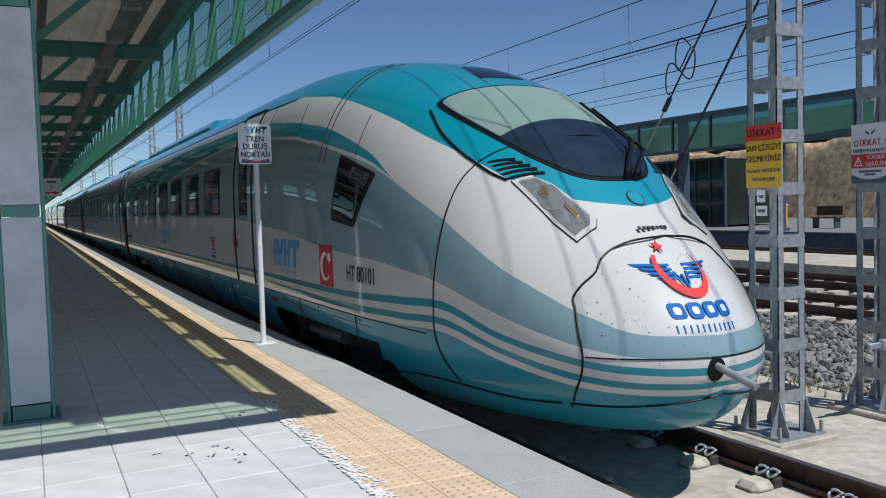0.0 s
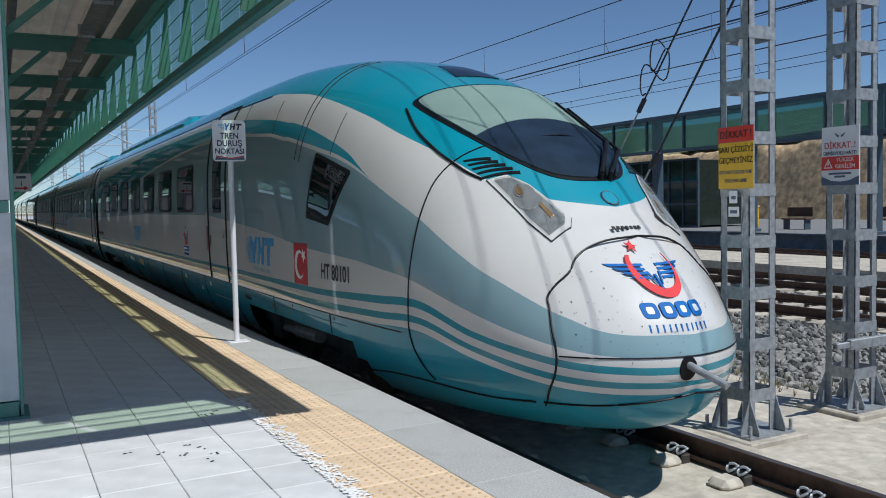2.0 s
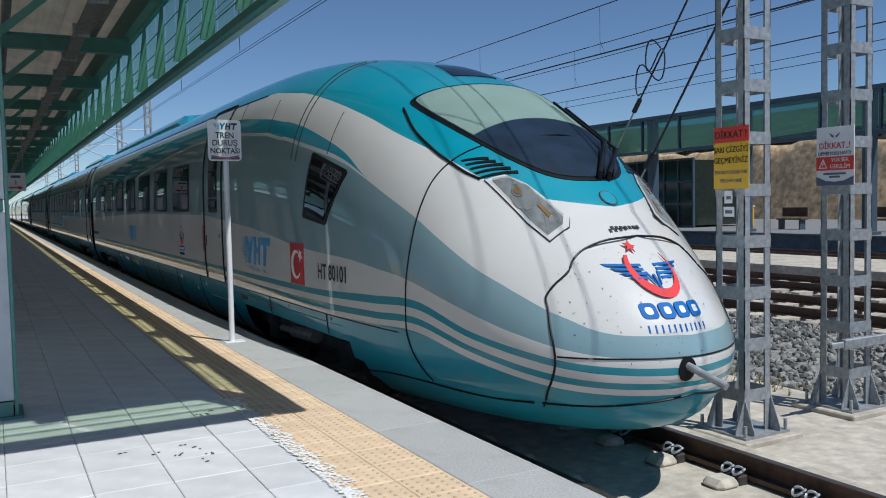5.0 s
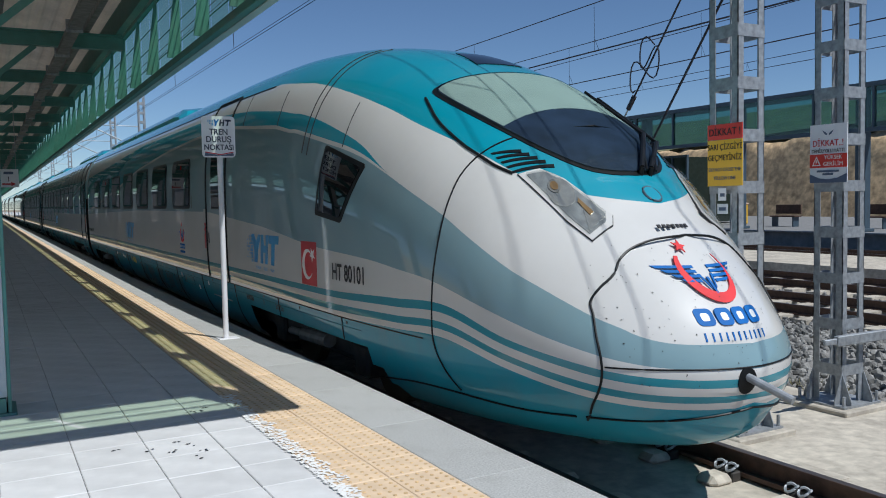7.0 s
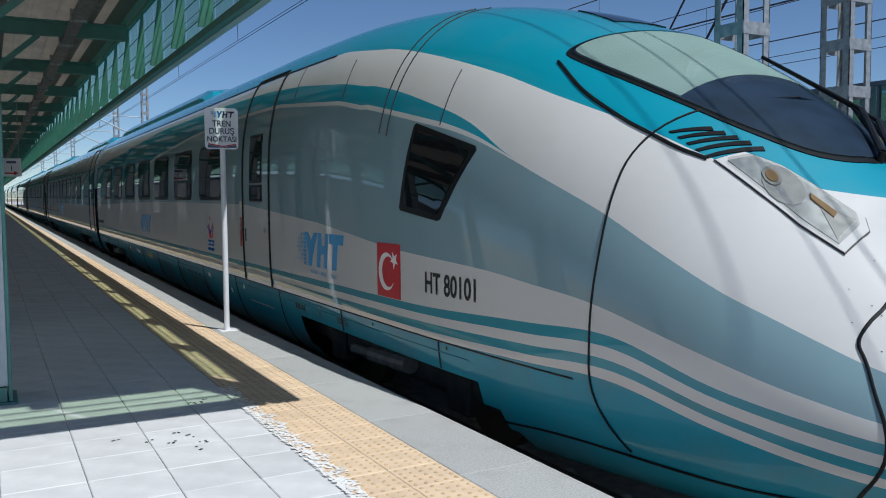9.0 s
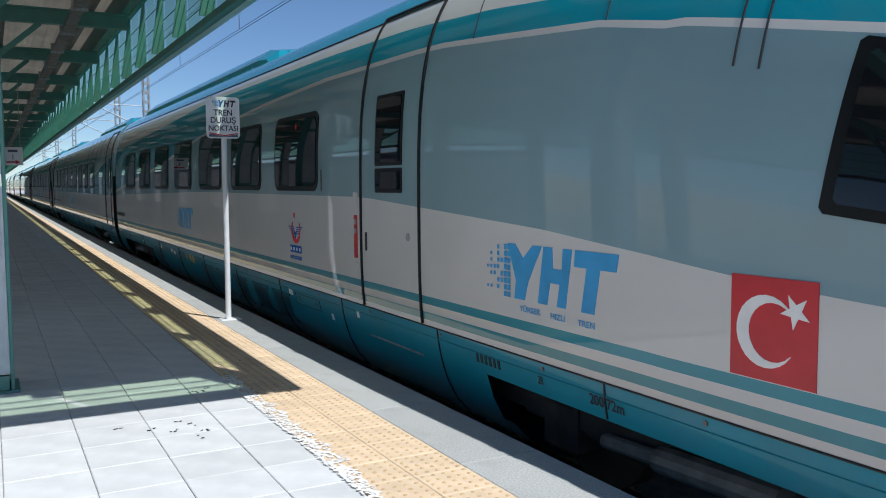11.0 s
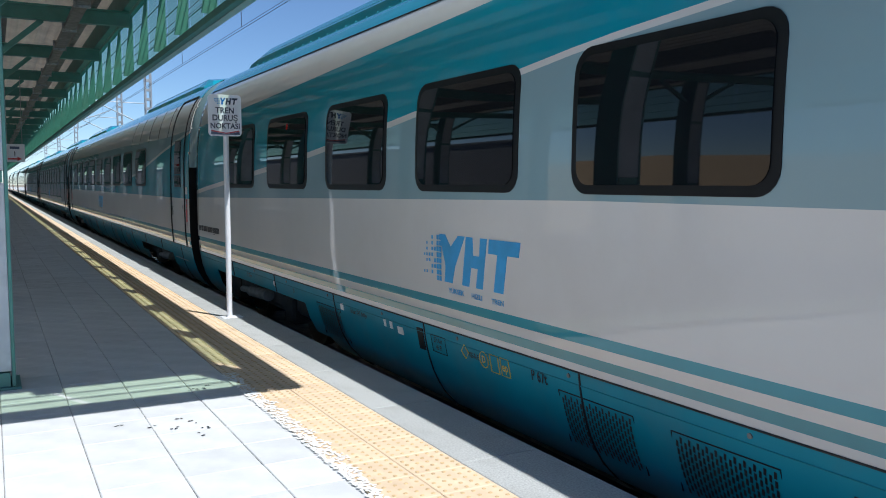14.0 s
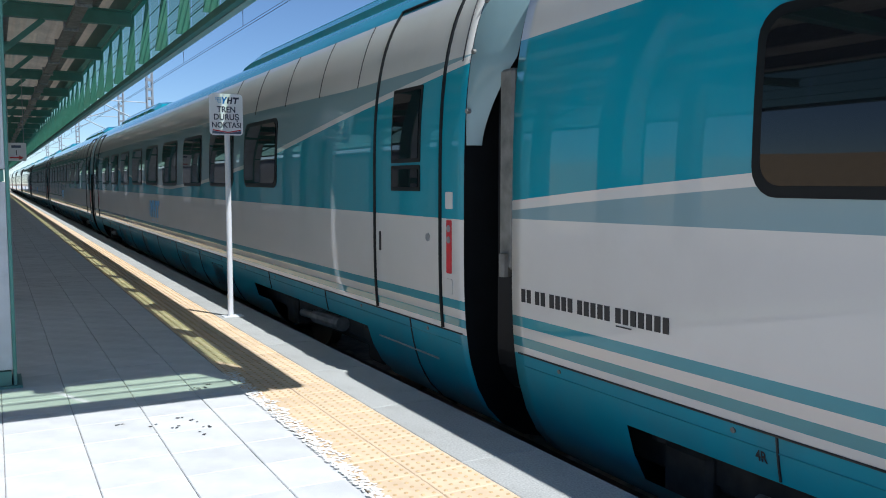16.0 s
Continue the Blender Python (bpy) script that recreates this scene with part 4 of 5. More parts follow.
def yht_emblem(car, s, z, h, plain):
    """Light-blue slanted block emblem with a dissolving edge of small squares: s is its rear end."""
    put = side_put(-1, plain)
    k = h / .36
    shapes = (((.16, .36), (.25, .36), (.34, .27), (.45, .36), (.55, .36), (.40, .12), (.36, 0), (.24, 0), (.26, .12)),
              ((.57, .36), (.66, .36), (.67, .23), (.76, .23), (.77, .36), (.86, .36), (.80, 0), (.71, 0), (.74, .14), (.64, .14), (.61, 0), (.51, 0)),
              ((.89, .36), (1.28, .36), (1.26, .26), (1.12, .26), (1.07, 0), (.95, 0), (1.00, .26), (.88, .26)))
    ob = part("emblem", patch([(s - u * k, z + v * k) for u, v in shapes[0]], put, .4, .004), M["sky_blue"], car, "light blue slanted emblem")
    for sh in shapes[1:]:
        part("emblem_block", patch([(s - u * k, z + v * k) for u, v in sh], put, .4, .004), M["sky_blue"], ob)
    bm = bmesh.new()
    random.seed(4)
    for i in range(7):
        for j in range(8):
            if random.random() < .15 + i * .16:
                u, v = (-.10 + i * .043) * k, j * .045 * k
                q = .036 * k * (.55 + .08 * i if i < 5 else 1)
                bm.faces.new([bm.verts.new(on_side(s - a, z + b, -1, plain, .004)) for a, b in ((u, v), (u + q, v), (u + q, v + q), (u, v + q))])
    part("emblem_squares", bm, M["sky_blue"], ob)
    for word, u in (("YÜKSEK", .42), ("HIZLI", .72), ("TREN", 1.0)):
        letters(ob, word, s - u * k, z - .055 * k - .012 * u, .052 * k, M["sky_blue"], plain, 1.25)


def wing_emblem(car, put, u0, v0, k, sign=1, wide=1.0):
    """Red crescent with a star, blue wings and a row of blue blocks under it."""
    def arc(r, cx, cy, a0, a1, n=18):
        return [(cx + r * math.cos(radians(a0 + (a1 - a0) * i / n)), cy + r * math.sin(radians(a0 + (a1 - a0) * i / n))) for i in range(n + 1)]
    tr = lambda pts: [(u0 + sign * k * wide * x, v0 + k * y) for x, y in pts]
    moon = arc(.78, .10, .72, 142, 398, 26) + arc(.66, .15, .86, 392, 150, 26)
    ob = part("emblem", patch(tr(moon), put, .25 * k, .005), M["logo_red"], car, "red crescent and blue wing emblem")
    star = [((.19 if i % 2 == 0 else .075) * math.sin(i * math.pi / 5 + .3) - .16, (1.46 if wide > 1 else 1.60) + (.19 if i % 2 == 0 else .075) * math.cos(i * math.pi / 5 + .3)) for i in range(10)]
    part("star", patch(tr(star), put, .3 * k, .004), M["logo_red"], ob)
    for sd in (-1, 1):
        for j in range(4):
            x1, y = 1.25 - .17 * j, .93 - .125 * j
            part("wing_bar", patch(tr([(sd * .22, y - .075), (sd * .22, y), (sd * x1, y + .02), (sd * (x1 - .10), y - .055)]), put, .3 * k, .004), M["logo_blue"], ob)
        part("wing_root", patch(tr([(sd * .05, .30), (sd * .10, .34), (sd * .24, .70), (sd * .17, .70)]), put, .12 * k, .004), M["logo_blue"], ob)
    part("emblem_stem", patch(tr([(-.035, .62), (.035, .62), (.035, .18), (-.035, .18)]), put, .3 * k, .0055), M["logo_blue"], ob)
    for x0 in (-1.0, -.46, .06, .58):
        part("emblem_block", patch(tr(rounded(x0, x0 + .46, -.62, -.18, .12, 3)), put, .12 * k, .006), M["logo_blue"], ob)
        part("emblem_gap", patch(tr(rounded(x0 + .13, x0 + .33, -.50, -.30, .05, 2)), put, .12 * k, .009), M["whiteprint"], ob)
    for i in range(11):
        x0 = -1.0 + i * .19
        part("emblem_bar", patch(tr([(x0, -1.02), (x0 + .04, -1.02), (x0 + .06, -.80), (x0 + .02, -.80)]), put, .12 * k, .006), M["logo_blue"], ob)
    return ob


def add_bogie(car, s):
    b = part("bogie", boxes((-1.02, 1.02, s - 1.5, s + 1.5, RAIL + .34, RAIL + .62), (-1.12, -.98, s - 1.75, s + 1.75, RAIL + .42, RAIL + .66),
                            (.98, 1.12, s - 1.75, s + 1.75, RAIL + .42, RAIL + .66), bevel=.02), M["under"], car, "dark bogie frame")
    for d in (-1.25, 1.25):
        bm = bmesh.new()
        for sd in (-1, 1):
            rod(bm, (sd * .70, s + d, RAIL + .46), (sd * .83, s + d, RAIL + .46), .46, 28)
        rod(bm, (-.8, s + d, RAIL + .46), (.8, s + d, RAIL + .46), .09, 12)
        part("wheelset", bm, M["wheel"], b)
        for sd in (-1, 1):
            bm = bmesh.new()
            box(bm, sd * .98, sd * 1.20, s + d - .17, s + d + .17, RAIL + .30, RAIL + .62, .03)
            rod(bm, (sd * 1.1, s + d + .2, RAIL + .6), (sd * 1.1, s + d + .2, RAIL + .95), .11, 12)
            part("axle_box", bm, M["under"], b)
    for sd in (-1, 1):
        bm = bmesh.new()
        rod(bm, (sd * 1.22, s - .5, RAIL + .55), (sd * 1.22, s + .3, RAIL + .52), .075, 12)
        rod(bm, (sd * 1.22, s + .3, RAIL + .52), (sd * 1.22, s + .75, RAIL + .5), .045, 10)
        part("damper", bm, M["tray"], b, "grey yaw damper")


def skirt_details(car, length, plain, bogies, marks):
    put = side_put(-1, plain)
    put2 = side_put(1, plain)
    clear = lambda s: not any(a - .1 < s < b + .1 for a, b in bogies)
    for p in (put, put2):
        n = int(length)
        part("skirt_ledge", ribbon([(s, .402) for s in np.linspace(2.0 if not plain else .05, length - .05, 60)], p, .006), M["under"], car)
        for s in [x for x in np.arange(3.51 if not plain else .9, length - .5, 1.93)]:
            lowz = -.34 if clear(s) else .2
            part("skirt_seam", ribbon([(s, .40 - (.40 - lowz) * i / 8) for i in range(9)], p, .007), M["blackprint"], car)
        part("skirt_ridge", ribbon([(s, .325) for s in np.linspace(3.1 if not plain else .1, length - .1, 60)], p, .004), M["stripe"], car)
        for s in np.arange(3.4 if not plain else .6, length - .4, 1.31):
            part("skirt_bolt", patch([(s + .014 * math.cos(a), .365 + .014 * math.sin(a)) for a in np.linspace(0, 6.283, 9)[:-1]], p, .3, .006), M["tray"], car)
    for s in marks:
        if not clear(s):
            continue
        bm = bmesh.new()
        for i in range(22):
            for j in range(7):
                u, v = s + i * .028, .235 - j * .042 - (.021 if i % 2 else 0)
                bm.faces.new([bm.verts.new(on_side(a, b, -1, plain, .003)) for a, b in ((u, v), (u + .015, v + .004), (u + .019, v - .030), (u + .004, v - .034))])
        part("grille_edge", ribbon([(s - .02, -.08), (s - .02, .255), (s + .63, .255), (s + .66, -.08)], put, .004), M["blackprint"], car)
        part("vent_grille", bm, M["blackprint"], car, "perforated ventilation grille")


def underframe(car, s0, s1):
    part("underframe", boxes((-1.15, 1.15, s0, s1, -.05, .36)), M["under"], car)


def end_gangway(car, s):
    """Dark bellows and side fairing between two cars, behind the car's end."""
    bm = bmesh.new()
    rings = []
    for i in range(13):
        w = 1.17 + (.05 if i % 2 else 0)
        rings.append([bm.verts.new((x, s + .01 + i * .049, z)) for x, z in rounded(-w, w, -.05, 2.75 + (.05 if i % 2 else 0), .35)])
    for a, b in zip(rings, rings[1:]):
        for k in range(len(a)):
            bm.faces.new((a[k], b[k], b[(k + 1) % len(a)], a[(k + 1) % len(a)]))
    g = part("gangway", bm, M["black"], car, "black folded gangway bellows")
    bm = boxes((-1.36, -1.28, s + .16, s + .32, .9, 2.2), (-1.33, -1.24, s + .1, s + .22, .75, 1.9), bevel=.02)
    rod(bm, (-1.36, s + .24, .85), (-1.36, s + .24, 1.0), .04, 10)
    part("cable_duct", bm, M["tray"], g)


def end_fairing(car, s0, length=.43):
    """Pale flexible cover that closes the upper part of the gap before a car's front end."""
    for side in (-1, 1):
        bm = bmesh.new()
        pts = []
        for i in range(26):
            z = 1.72 + 1.40 * i / 25
            reach = length * min(1, .12 + ((z - 1.72) / .62) ** 1.5)
            w = width(9, z, True)
            pts.append((bm.verts.new((side * (w - .004), s0, z)), bm.verts.new((side * (w - .02), s0 - reach * .5, z)), bm.verts.new((side * (w - .12), s0 - reach, z))))
        for p, q in zip(pts, pts[1:]):
            for k in (0, 1):
                bm.faces.new((p[k], p[k + 1], q[k + 1], q[k]))
        cov = part("gap_cover", bm, M["grey"], car, "pale grey flexible gap cover", smooth=True)
        bm = bmesh.new()
        for z in (1.95, 2.35, 2.7):
            rod(bm, (side * (width(9, z, True) - .02), s0 - .05, z), (side * (width(9, z, True) + .012), s0 - .05, z), .018, 8)
        part("cover_screw", bm, M["tray"], cov)


def roof_box(car, s0, s1, z, w, h):
    bm = bmesh.new()
    prof = [(-w, 0), (-w * .92, h * .55), (-w * .72, h * .9), (-w * .3, h), (w * .3, h), (w * .72, h * .9), (w * .92, h * .55), (w, 0)]
    sts = [(s0, .25), (s0 + .5, .85), (s0 + .9, 1), (s1 - .9, 1), (s1 - .5, .85), (s1, .25)]
    rings = [[bm.verts.new((x, s, z + hh * k)) for x, hh in prof] for s, k in sts]
    for a, b in zip(rings, rings[1:]):
        for i in range(len(prof) - 1):
            bm.faces.new((a[i], b[i], b[i + 1], a[i + 1]))
    bm.faces.new(rings[0])
    bm.faces.new(rings[-1][::-1])
    part("roof_cowl", bm, M["teal"], car, "teal roof equipment cowl")
    for sd in (-1, 1):
        bm = bmesh.new()
        for y in np.arange(s0 + 1.0, s1 - .8, .28):
            rod(bm, (sd * (w - .03), y, z + h * .30), (sd * (w - .005), y, z + h * .31), .014, 6)
        part("cowl_rivets", bm, M["stripe"], car)


def lead_car():
    car = thing("train_car", pose(TRACK, 0, 0), "white and teal leading train car with a streamlined nose", "train", "cars of the train")
    L = 24.83
    st = [7.0 * (i / 96) ** 2 for i in range(97)] + list(np.linspace(7.0, L - .25, 46))[1:] + [L - .12, L]
    part("body", *shell(st, NOSE_EDGES, NOSE_PAINT, False, BOGIES), car)
    underframe(car, 1.6, L - .1)
    # windscreen
    half = [(0, 1.12), (.20, 1.14), (.38, 1.22), (.52, 1.38), (.64, 1.62), (.75, 2.0), (.82, 2.42), (.84, 2.74), (.80, 2.82), (.62, 2.78), (.45, 2.73), (.25, 2.70), (0, 2.69)]
    def ring(k, cy=1.95):
        pts = [(max(x, 0) * k, cy + (s - cy) * k) for x, s in curve_pts(half, 34)]
        pts[0], pts[-1] = (0, pts[0][1]), (0, pts[-1][1])
        return pts + [(-x, s) for x, s in pts[-2:0:-1]]
    ws = part("windscreen", patch(ring(1.0), on_top, .10, .006), M["black"], car, "wide curved cab windscreen with black edge", smooth=True)
    # Bluish interior and pale blind also imitate reflections in the glass.
    part("cab_interior", patch(ring(.955), on_top, .10, .010), M["dash"], ws)
    part("sun_blind", patch([p for p in ring(.945) if p[1] > 1.86], on_top, .10, .014), M["blind"], ws, "lowered sun blind, its pale colour holding the screen's reflection too")
    part("glass", patch(ring(.962), on_top, .10, .020), M["screen"], ws, smooth=True)
    # bonnet lamp
    part("bonnet_lamp", patch([(.075 * math.cos(a), .955 + .06 * math.sin(a)) for a in np.linspace(0, 2 * math.pi, 17)[:-1]], on_top, .1, .01), M["skirt"], car)
    part("lamp_ring", ribbon([(.075 * math.cos(a), .955 + .06 * math.sin(a)) for a in np.linspace(0, 2 * math.pi, 25)], on_top, .011), M["navy"], car)
    part("roof_lamp", patch([(-.25, 3.0), (.25, 3.0), (.16, 3.55), (-.16, 3.55)], on_top, .1, .008), M["pane"], car, "dark roof lamp")
    # wipers
    for dx, ds in ((.0, .0), (.10, -.05)):
        bm = bmesh.new()
        a, b, c = on_top(.06 + dx, 1.15, .05), on_top(.40 + dx, 1.52 + ds, .09), on_top(.40 + dx, 2.25 + ds, .05)
        rod(bm, a, b, .020, 8)
        rod(bm, b, c, .013, 8)
        rod(bm, on_top(.11 + dx, 1.14, .04), on_top(.44 + dx, 1.60 + ds, .07), .010, 8)
        rod(bm, on_top(.06 + dx, 1.13, -.02), on_top(.06 + dx, 1.15, .055), .020, 10)
        part("wiper", bm, M["black"], car, "black windscreen wiper")
    # headlights: clear cover over a reflector bowl
    for sd in (-1, 1):
        flip = lambda pts: [(sd * x, s) for x, s in pts]
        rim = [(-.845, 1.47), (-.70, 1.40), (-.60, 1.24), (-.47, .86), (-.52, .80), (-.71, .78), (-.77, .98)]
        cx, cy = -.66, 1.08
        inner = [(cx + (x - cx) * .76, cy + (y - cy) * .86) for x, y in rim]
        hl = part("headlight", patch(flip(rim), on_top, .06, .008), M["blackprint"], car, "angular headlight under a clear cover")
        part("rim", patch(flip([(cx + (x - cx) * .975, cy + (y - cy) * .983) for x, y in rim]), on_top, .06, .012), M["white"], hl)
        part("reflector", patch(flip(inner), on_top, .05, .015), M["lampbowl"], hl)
        circle = lambda px, py, r, n=17: flip([(px + r * .78 * math.cos(a), py + r * math.sin(a)) for a in np.linspace(0, 2 * math.pi, n)[:-1]])
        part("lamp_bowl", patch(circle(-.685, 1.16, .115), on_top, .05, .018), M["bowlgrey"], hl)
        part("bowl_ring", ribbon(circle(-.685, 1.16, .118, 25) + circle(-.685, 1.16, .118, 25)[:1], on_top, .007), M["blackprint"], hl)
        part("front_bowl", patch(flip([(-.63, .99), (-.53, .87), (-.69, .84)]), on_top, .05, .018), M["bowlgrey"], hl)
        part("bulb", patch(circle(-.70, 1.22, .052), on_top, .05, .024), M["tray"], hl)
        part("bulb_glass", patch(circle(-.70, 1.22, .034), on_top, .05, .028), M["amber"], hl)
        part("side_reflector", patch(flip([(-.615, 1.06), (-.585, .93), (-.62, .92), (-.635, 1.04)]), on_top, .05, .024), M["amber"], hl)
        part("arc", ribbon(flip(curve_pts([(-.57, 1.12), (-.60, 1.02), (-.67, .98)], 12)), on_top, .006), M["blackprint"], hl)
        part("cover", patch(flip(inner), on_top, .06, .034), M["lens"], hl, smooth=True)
        # louvres and the dark groove under the windscreen's corner
        for k in range(5):
            s0 = 1.77 - .062 * k
            part("louvre", patch(flip([(-.885 + .006 * k, s0), (-.88 + .006 * k, s0 - .022), (-.72 + .03 * k, s0 - .175), (-.71 + .03 * k, s0 - .15)]), on_top, .05, .006), M["black"], car)
        part("groove", ribbon(flip(curve_pts([(-.90, 2.80), (-.97, 2.45), (-.975, 2.1), (-.95, 1.86), (-.915, 1.66), (-.86, 1.50)], 26)), on_top, .013), M["black"], car)
        put = side_put(sd, False)
        # body seams
        line = curve_pts([(1.62, 2.03), (1.74, 1.95), (1.83, 1.83), (1.87, 1.66), (1.86, 1.45), (1.84, 1.15), (1.85, .85), (1.86, .60), (1.86, .44), (1.83, .32), (1.75, .18), (1.64, .05)], 44)
        part("cab_seam", ribbon(line, put, .007), M["black"], car)
        for s0, lo, hi, lean in ((4.50, 1.95, 3.06, -.12), (4.64, 1.98, 3.07, -.12), (5.56, 2.34, 2.74, .02), (3.68, 1.98, 2.40, .0), (6.95, 2.45, 2.86, .04)):
            part("roof_seam", ribbon([(s0 + lean * ((z - lo) / (hi - lo)) ** 2, z) for z in np.linspace(lo, hi, 22)], put, .006 if hi > 3 else .004), M["blackprint"], car)
        hat = [(-.93, .02), (-.985, .16), (-.995, .34), (-.985, .56), (-.945, .72), (-.92, .80), (-.84, .88), (-.72, .965), (-.63, 1.055), (-.50, 1.125), (-.30, 1.175), (0, 1.195)]
        part("hatch_seam", ribbon([(sd * x, z) for x, z in curve_pts(hat, 48)], on_front, .009), M["black"], car, "black seam of the coupler hatch")
        part("lip_seam", ribbon([(sd * x, .412) for x in np.linspace(0.001, .985, 30)], on_front, .006), M["black"], car)
        part("low_seam", ribbon(curve_pts([(2.85, -.06), (2.3, .0), (1.75, .02), (1.2, .015), (.9, .02), (.62, .04)], 30), put, .008), M["black"], car)
        part("low_seam", ribbon([(sd * x, .045 + .10 * (1 - x / .95)) for x in np.linspace(.001, .95, 30)], on_front, .008), M["black"], car)
        cw = [(4.05, 2.005), (4.02, 2.02), (3.16, 1.80), (3.14, 1.77), (3.48, 1.29), (3.52, 1.275), (4.12, 1.345), (4.14, 1.37)]
        win = part("cab_window", patch(cw, put, .12, .007), M["black"], car, "slanted black cab side window")
        mx, mz = 3.68, 1.62
        part("pane", patch([(mx + (u - mx) * .86, mz + (v - mz) * .86) for u, v in cw], put, .12, .013), M["pane"], win)
        part("roof_edge_gutter", ribbon([(s, 2.87) for s in np.linspace(6.2, 24.7, 40)], put, .007), M["blackprint"], car)
    # coupler hole, pipe and front emblem
    part("coupler_hole", patch([(-.13 + .085 * math.cos(a), .33 + .085 * math.sin(a)) for a in np.linspace(0, 2 * math.pi, 17)[:-1]], on_front, .05, .006), M["black"], car)
    bm = bmesh.new()
    rod(bm, bent(Vector((-.15, .10, .385))), bent(Vector((-.15, .0, .34))) + Vector((.08, -.27, -.085)), .026, 12)
    part("coupler_bar", bm, M["steel"], car, "grey bar standing out of the nose")
    wing_emblem(car, lambda u, v, off: on_front(u, v, min(off, .002 + off * .25)), -.10, .80, .225, 1, 1.36)
    for i in range(7):
        x0 = -.20 + i * .045
        part("maker_plate", patch([(x0, 1.245), (x0 + .027, 1.245), (x0 + .027, 1.268), (x0, 1.268)], on_front, .05, .004), M["blackprint"], car)
    bm = bmesh.new()
    random.seed(5)
    for i in range(200):
        x, z = random.uniform(-.9, .9), random.uniform(.30, 1.15)
        r = random.uniform(.0018, .0055)
        c = on_front(x, z, .003)
        if c.y > .8:
            continue
        bm.faces.new([bm.verts.new(on_front(x + r * math.cos(k) * random.uniform(.5, 1.2), z + r * math.sin(k), .003)) for k in (0, 1.2, 2.4, 3.6, 4.8)])
    part("insect_spots", bm, M["under"], car)
    # side: flag, number, emblems
    put = side_put(-1, False)
    fl = part("flag_panel", patch([(4.56, 1.075), (4.12, 1.075), (4.12, .635), (4.56, .635)], put, .2, .004), M["red"], car, "red panel with white crescent and star")
    moon = [(4.37 - .155 * math.cos(a), .845 + .155 * math.sin(a)) for a in np.linspace(.62, 2 * math.pi - .62, 22)] + [(4.335 - .125 * math.cos(a), .845 + .125 * math.sin(a)) for a in np.linspace(2 * math.pi - .75, .75, 18)]
    part("crescent", patch(moon, put, .2, .007), M["whiteprint"], fl)
    part("star", patch([(4.225 + (.075 if i % 2 == 0 else .03) * math.sin(i * math.pi / 5 + .5), .945 + (.075 if i % 2 == 0 else .03) * math.cos(i * math.pi / 5 + .5)) for i in range(10)], put, .2, .007), M["whiteprint"], fl)
    letters(car, "HT 80101", 3.325, .81, .215, M["blackprint"], False, .86)
    yht_emblem(car, 6.52, .76, .34, False)
    yht_emblem(car, 16.86, .76, .34, False)
    wing_emblem(car, put, 10.54, .86, .18, -1)
    letters(car, "1", 9.72, 1.50, .28, M["blackprint"], False, .8)
    add_door(car, 7.60, 8.73, False, True)
    for k in range(7):
        add_window(car, 9.82 + 1.955 * k, 11.23 + 1.955 * k, 1.405, 2.20, False, k in (0, 5))
    add_bogie(car, 4.95)
    add_bogie(car, 4.95 + 17.375)
    skirt_details(car, L, False, BOGIES, (10.96, 11.80, 12.75, 13.75, 14.68, 18.85))
    letters(car, "200.72m", 5.43, .285, .085, M["blackprint"], False, 1)
    letters(car, "17.375m", 22.0, .285, .07, M["blackprint"], False, 1)
    letters(car, "2R", 6.05, .285, .07, M["blackprint"], False, .8)
    letters(car, "4R", 22.9, .285, .07, M["blackprint"], False, .8)
    letters(car, "3R", 20.2, .285, .07, M["blackprint"], False, .8)
    letters(car, "KE-R-E", 16.285, .275, .055, M["blackprint"], False, .8)
    letters(car, "P 67t", 15.5, .29, .10, M["blackprint"], False, .8)
    letters(car, "Ankara YHT Atölye", 18.35, .29, .06, M["blackprint"], False, .8)
    letters(car, "D", 16.155, .275, .07, M["yellowprint"], False, .9)
    letters(car, "ep", 15.89, .27, .08, M["yellowprint"], False, .9)
    for s0 in (15.89, 16.02):
        part("data_frame", ribbon([(s0 - .05, .21), (s0 + .05, .21), (s0 + .05, .33), (s0 - .05, .33), (s0 - .05, .21)], put, .004), M["yellowprint"], car)
    part("data_ring", ribbon([(16.155 + .055 * math.cos(a), .275 + .055 * math.sin(a)) for a in np.linspace(0, 2 * math.pi, 20)], put, .004), M["yellowprint"], car)
    part("data_diamond", ribbon([(16.41 + .05 * math.cos(a), .285 + .05 * math.sin(a)) for a in (0, 1.571, 3.142, 4.712, 6.283)], put, .004), M["yellowprint"], car)
    part("data_frame", ribbon([(16.70, .20), (16.92, .20), (16.92, .33), (16.70, .33), (16.70, .20)], put, .003), M["blackprint"], car)
    letters(car, "57t 61t", 16.81, .295, .055, M["blackprint"], False, .8)
    letters(car, "45 Pl", 16.81, .24, .055, M["blackprint"], False, .8)
    letters(car, "300", 10.58, .245, .085, M["blackprint"], False, .8)
    letters(car, "(P)", 10.05, .245, .075, M["blackprint"], False, .8)
    part("data_frame", ribbon([(9.95, .19), (10.70, .19), (10.70, .30), (9.95, .30), (9.95, .19)], put, .003), M["blackprint"], car)
    for s0, w, z in ((10.86, .05, .30), (10.80, .04, .29), (9.60, .05, .18), (17.62, .05, .29), (17.42, .10, .27), (17.75, .04, .29), (18.72, .07, .30), (20.9, .05, .29), (8.9, .05, .3)):
        part("data_plate", patch([(s0, z - .03), (s0 + w, z - .03), (s0 + w, z + .03), (s0, z + .03)], put, .2, .005), M["whiteprint"], car)
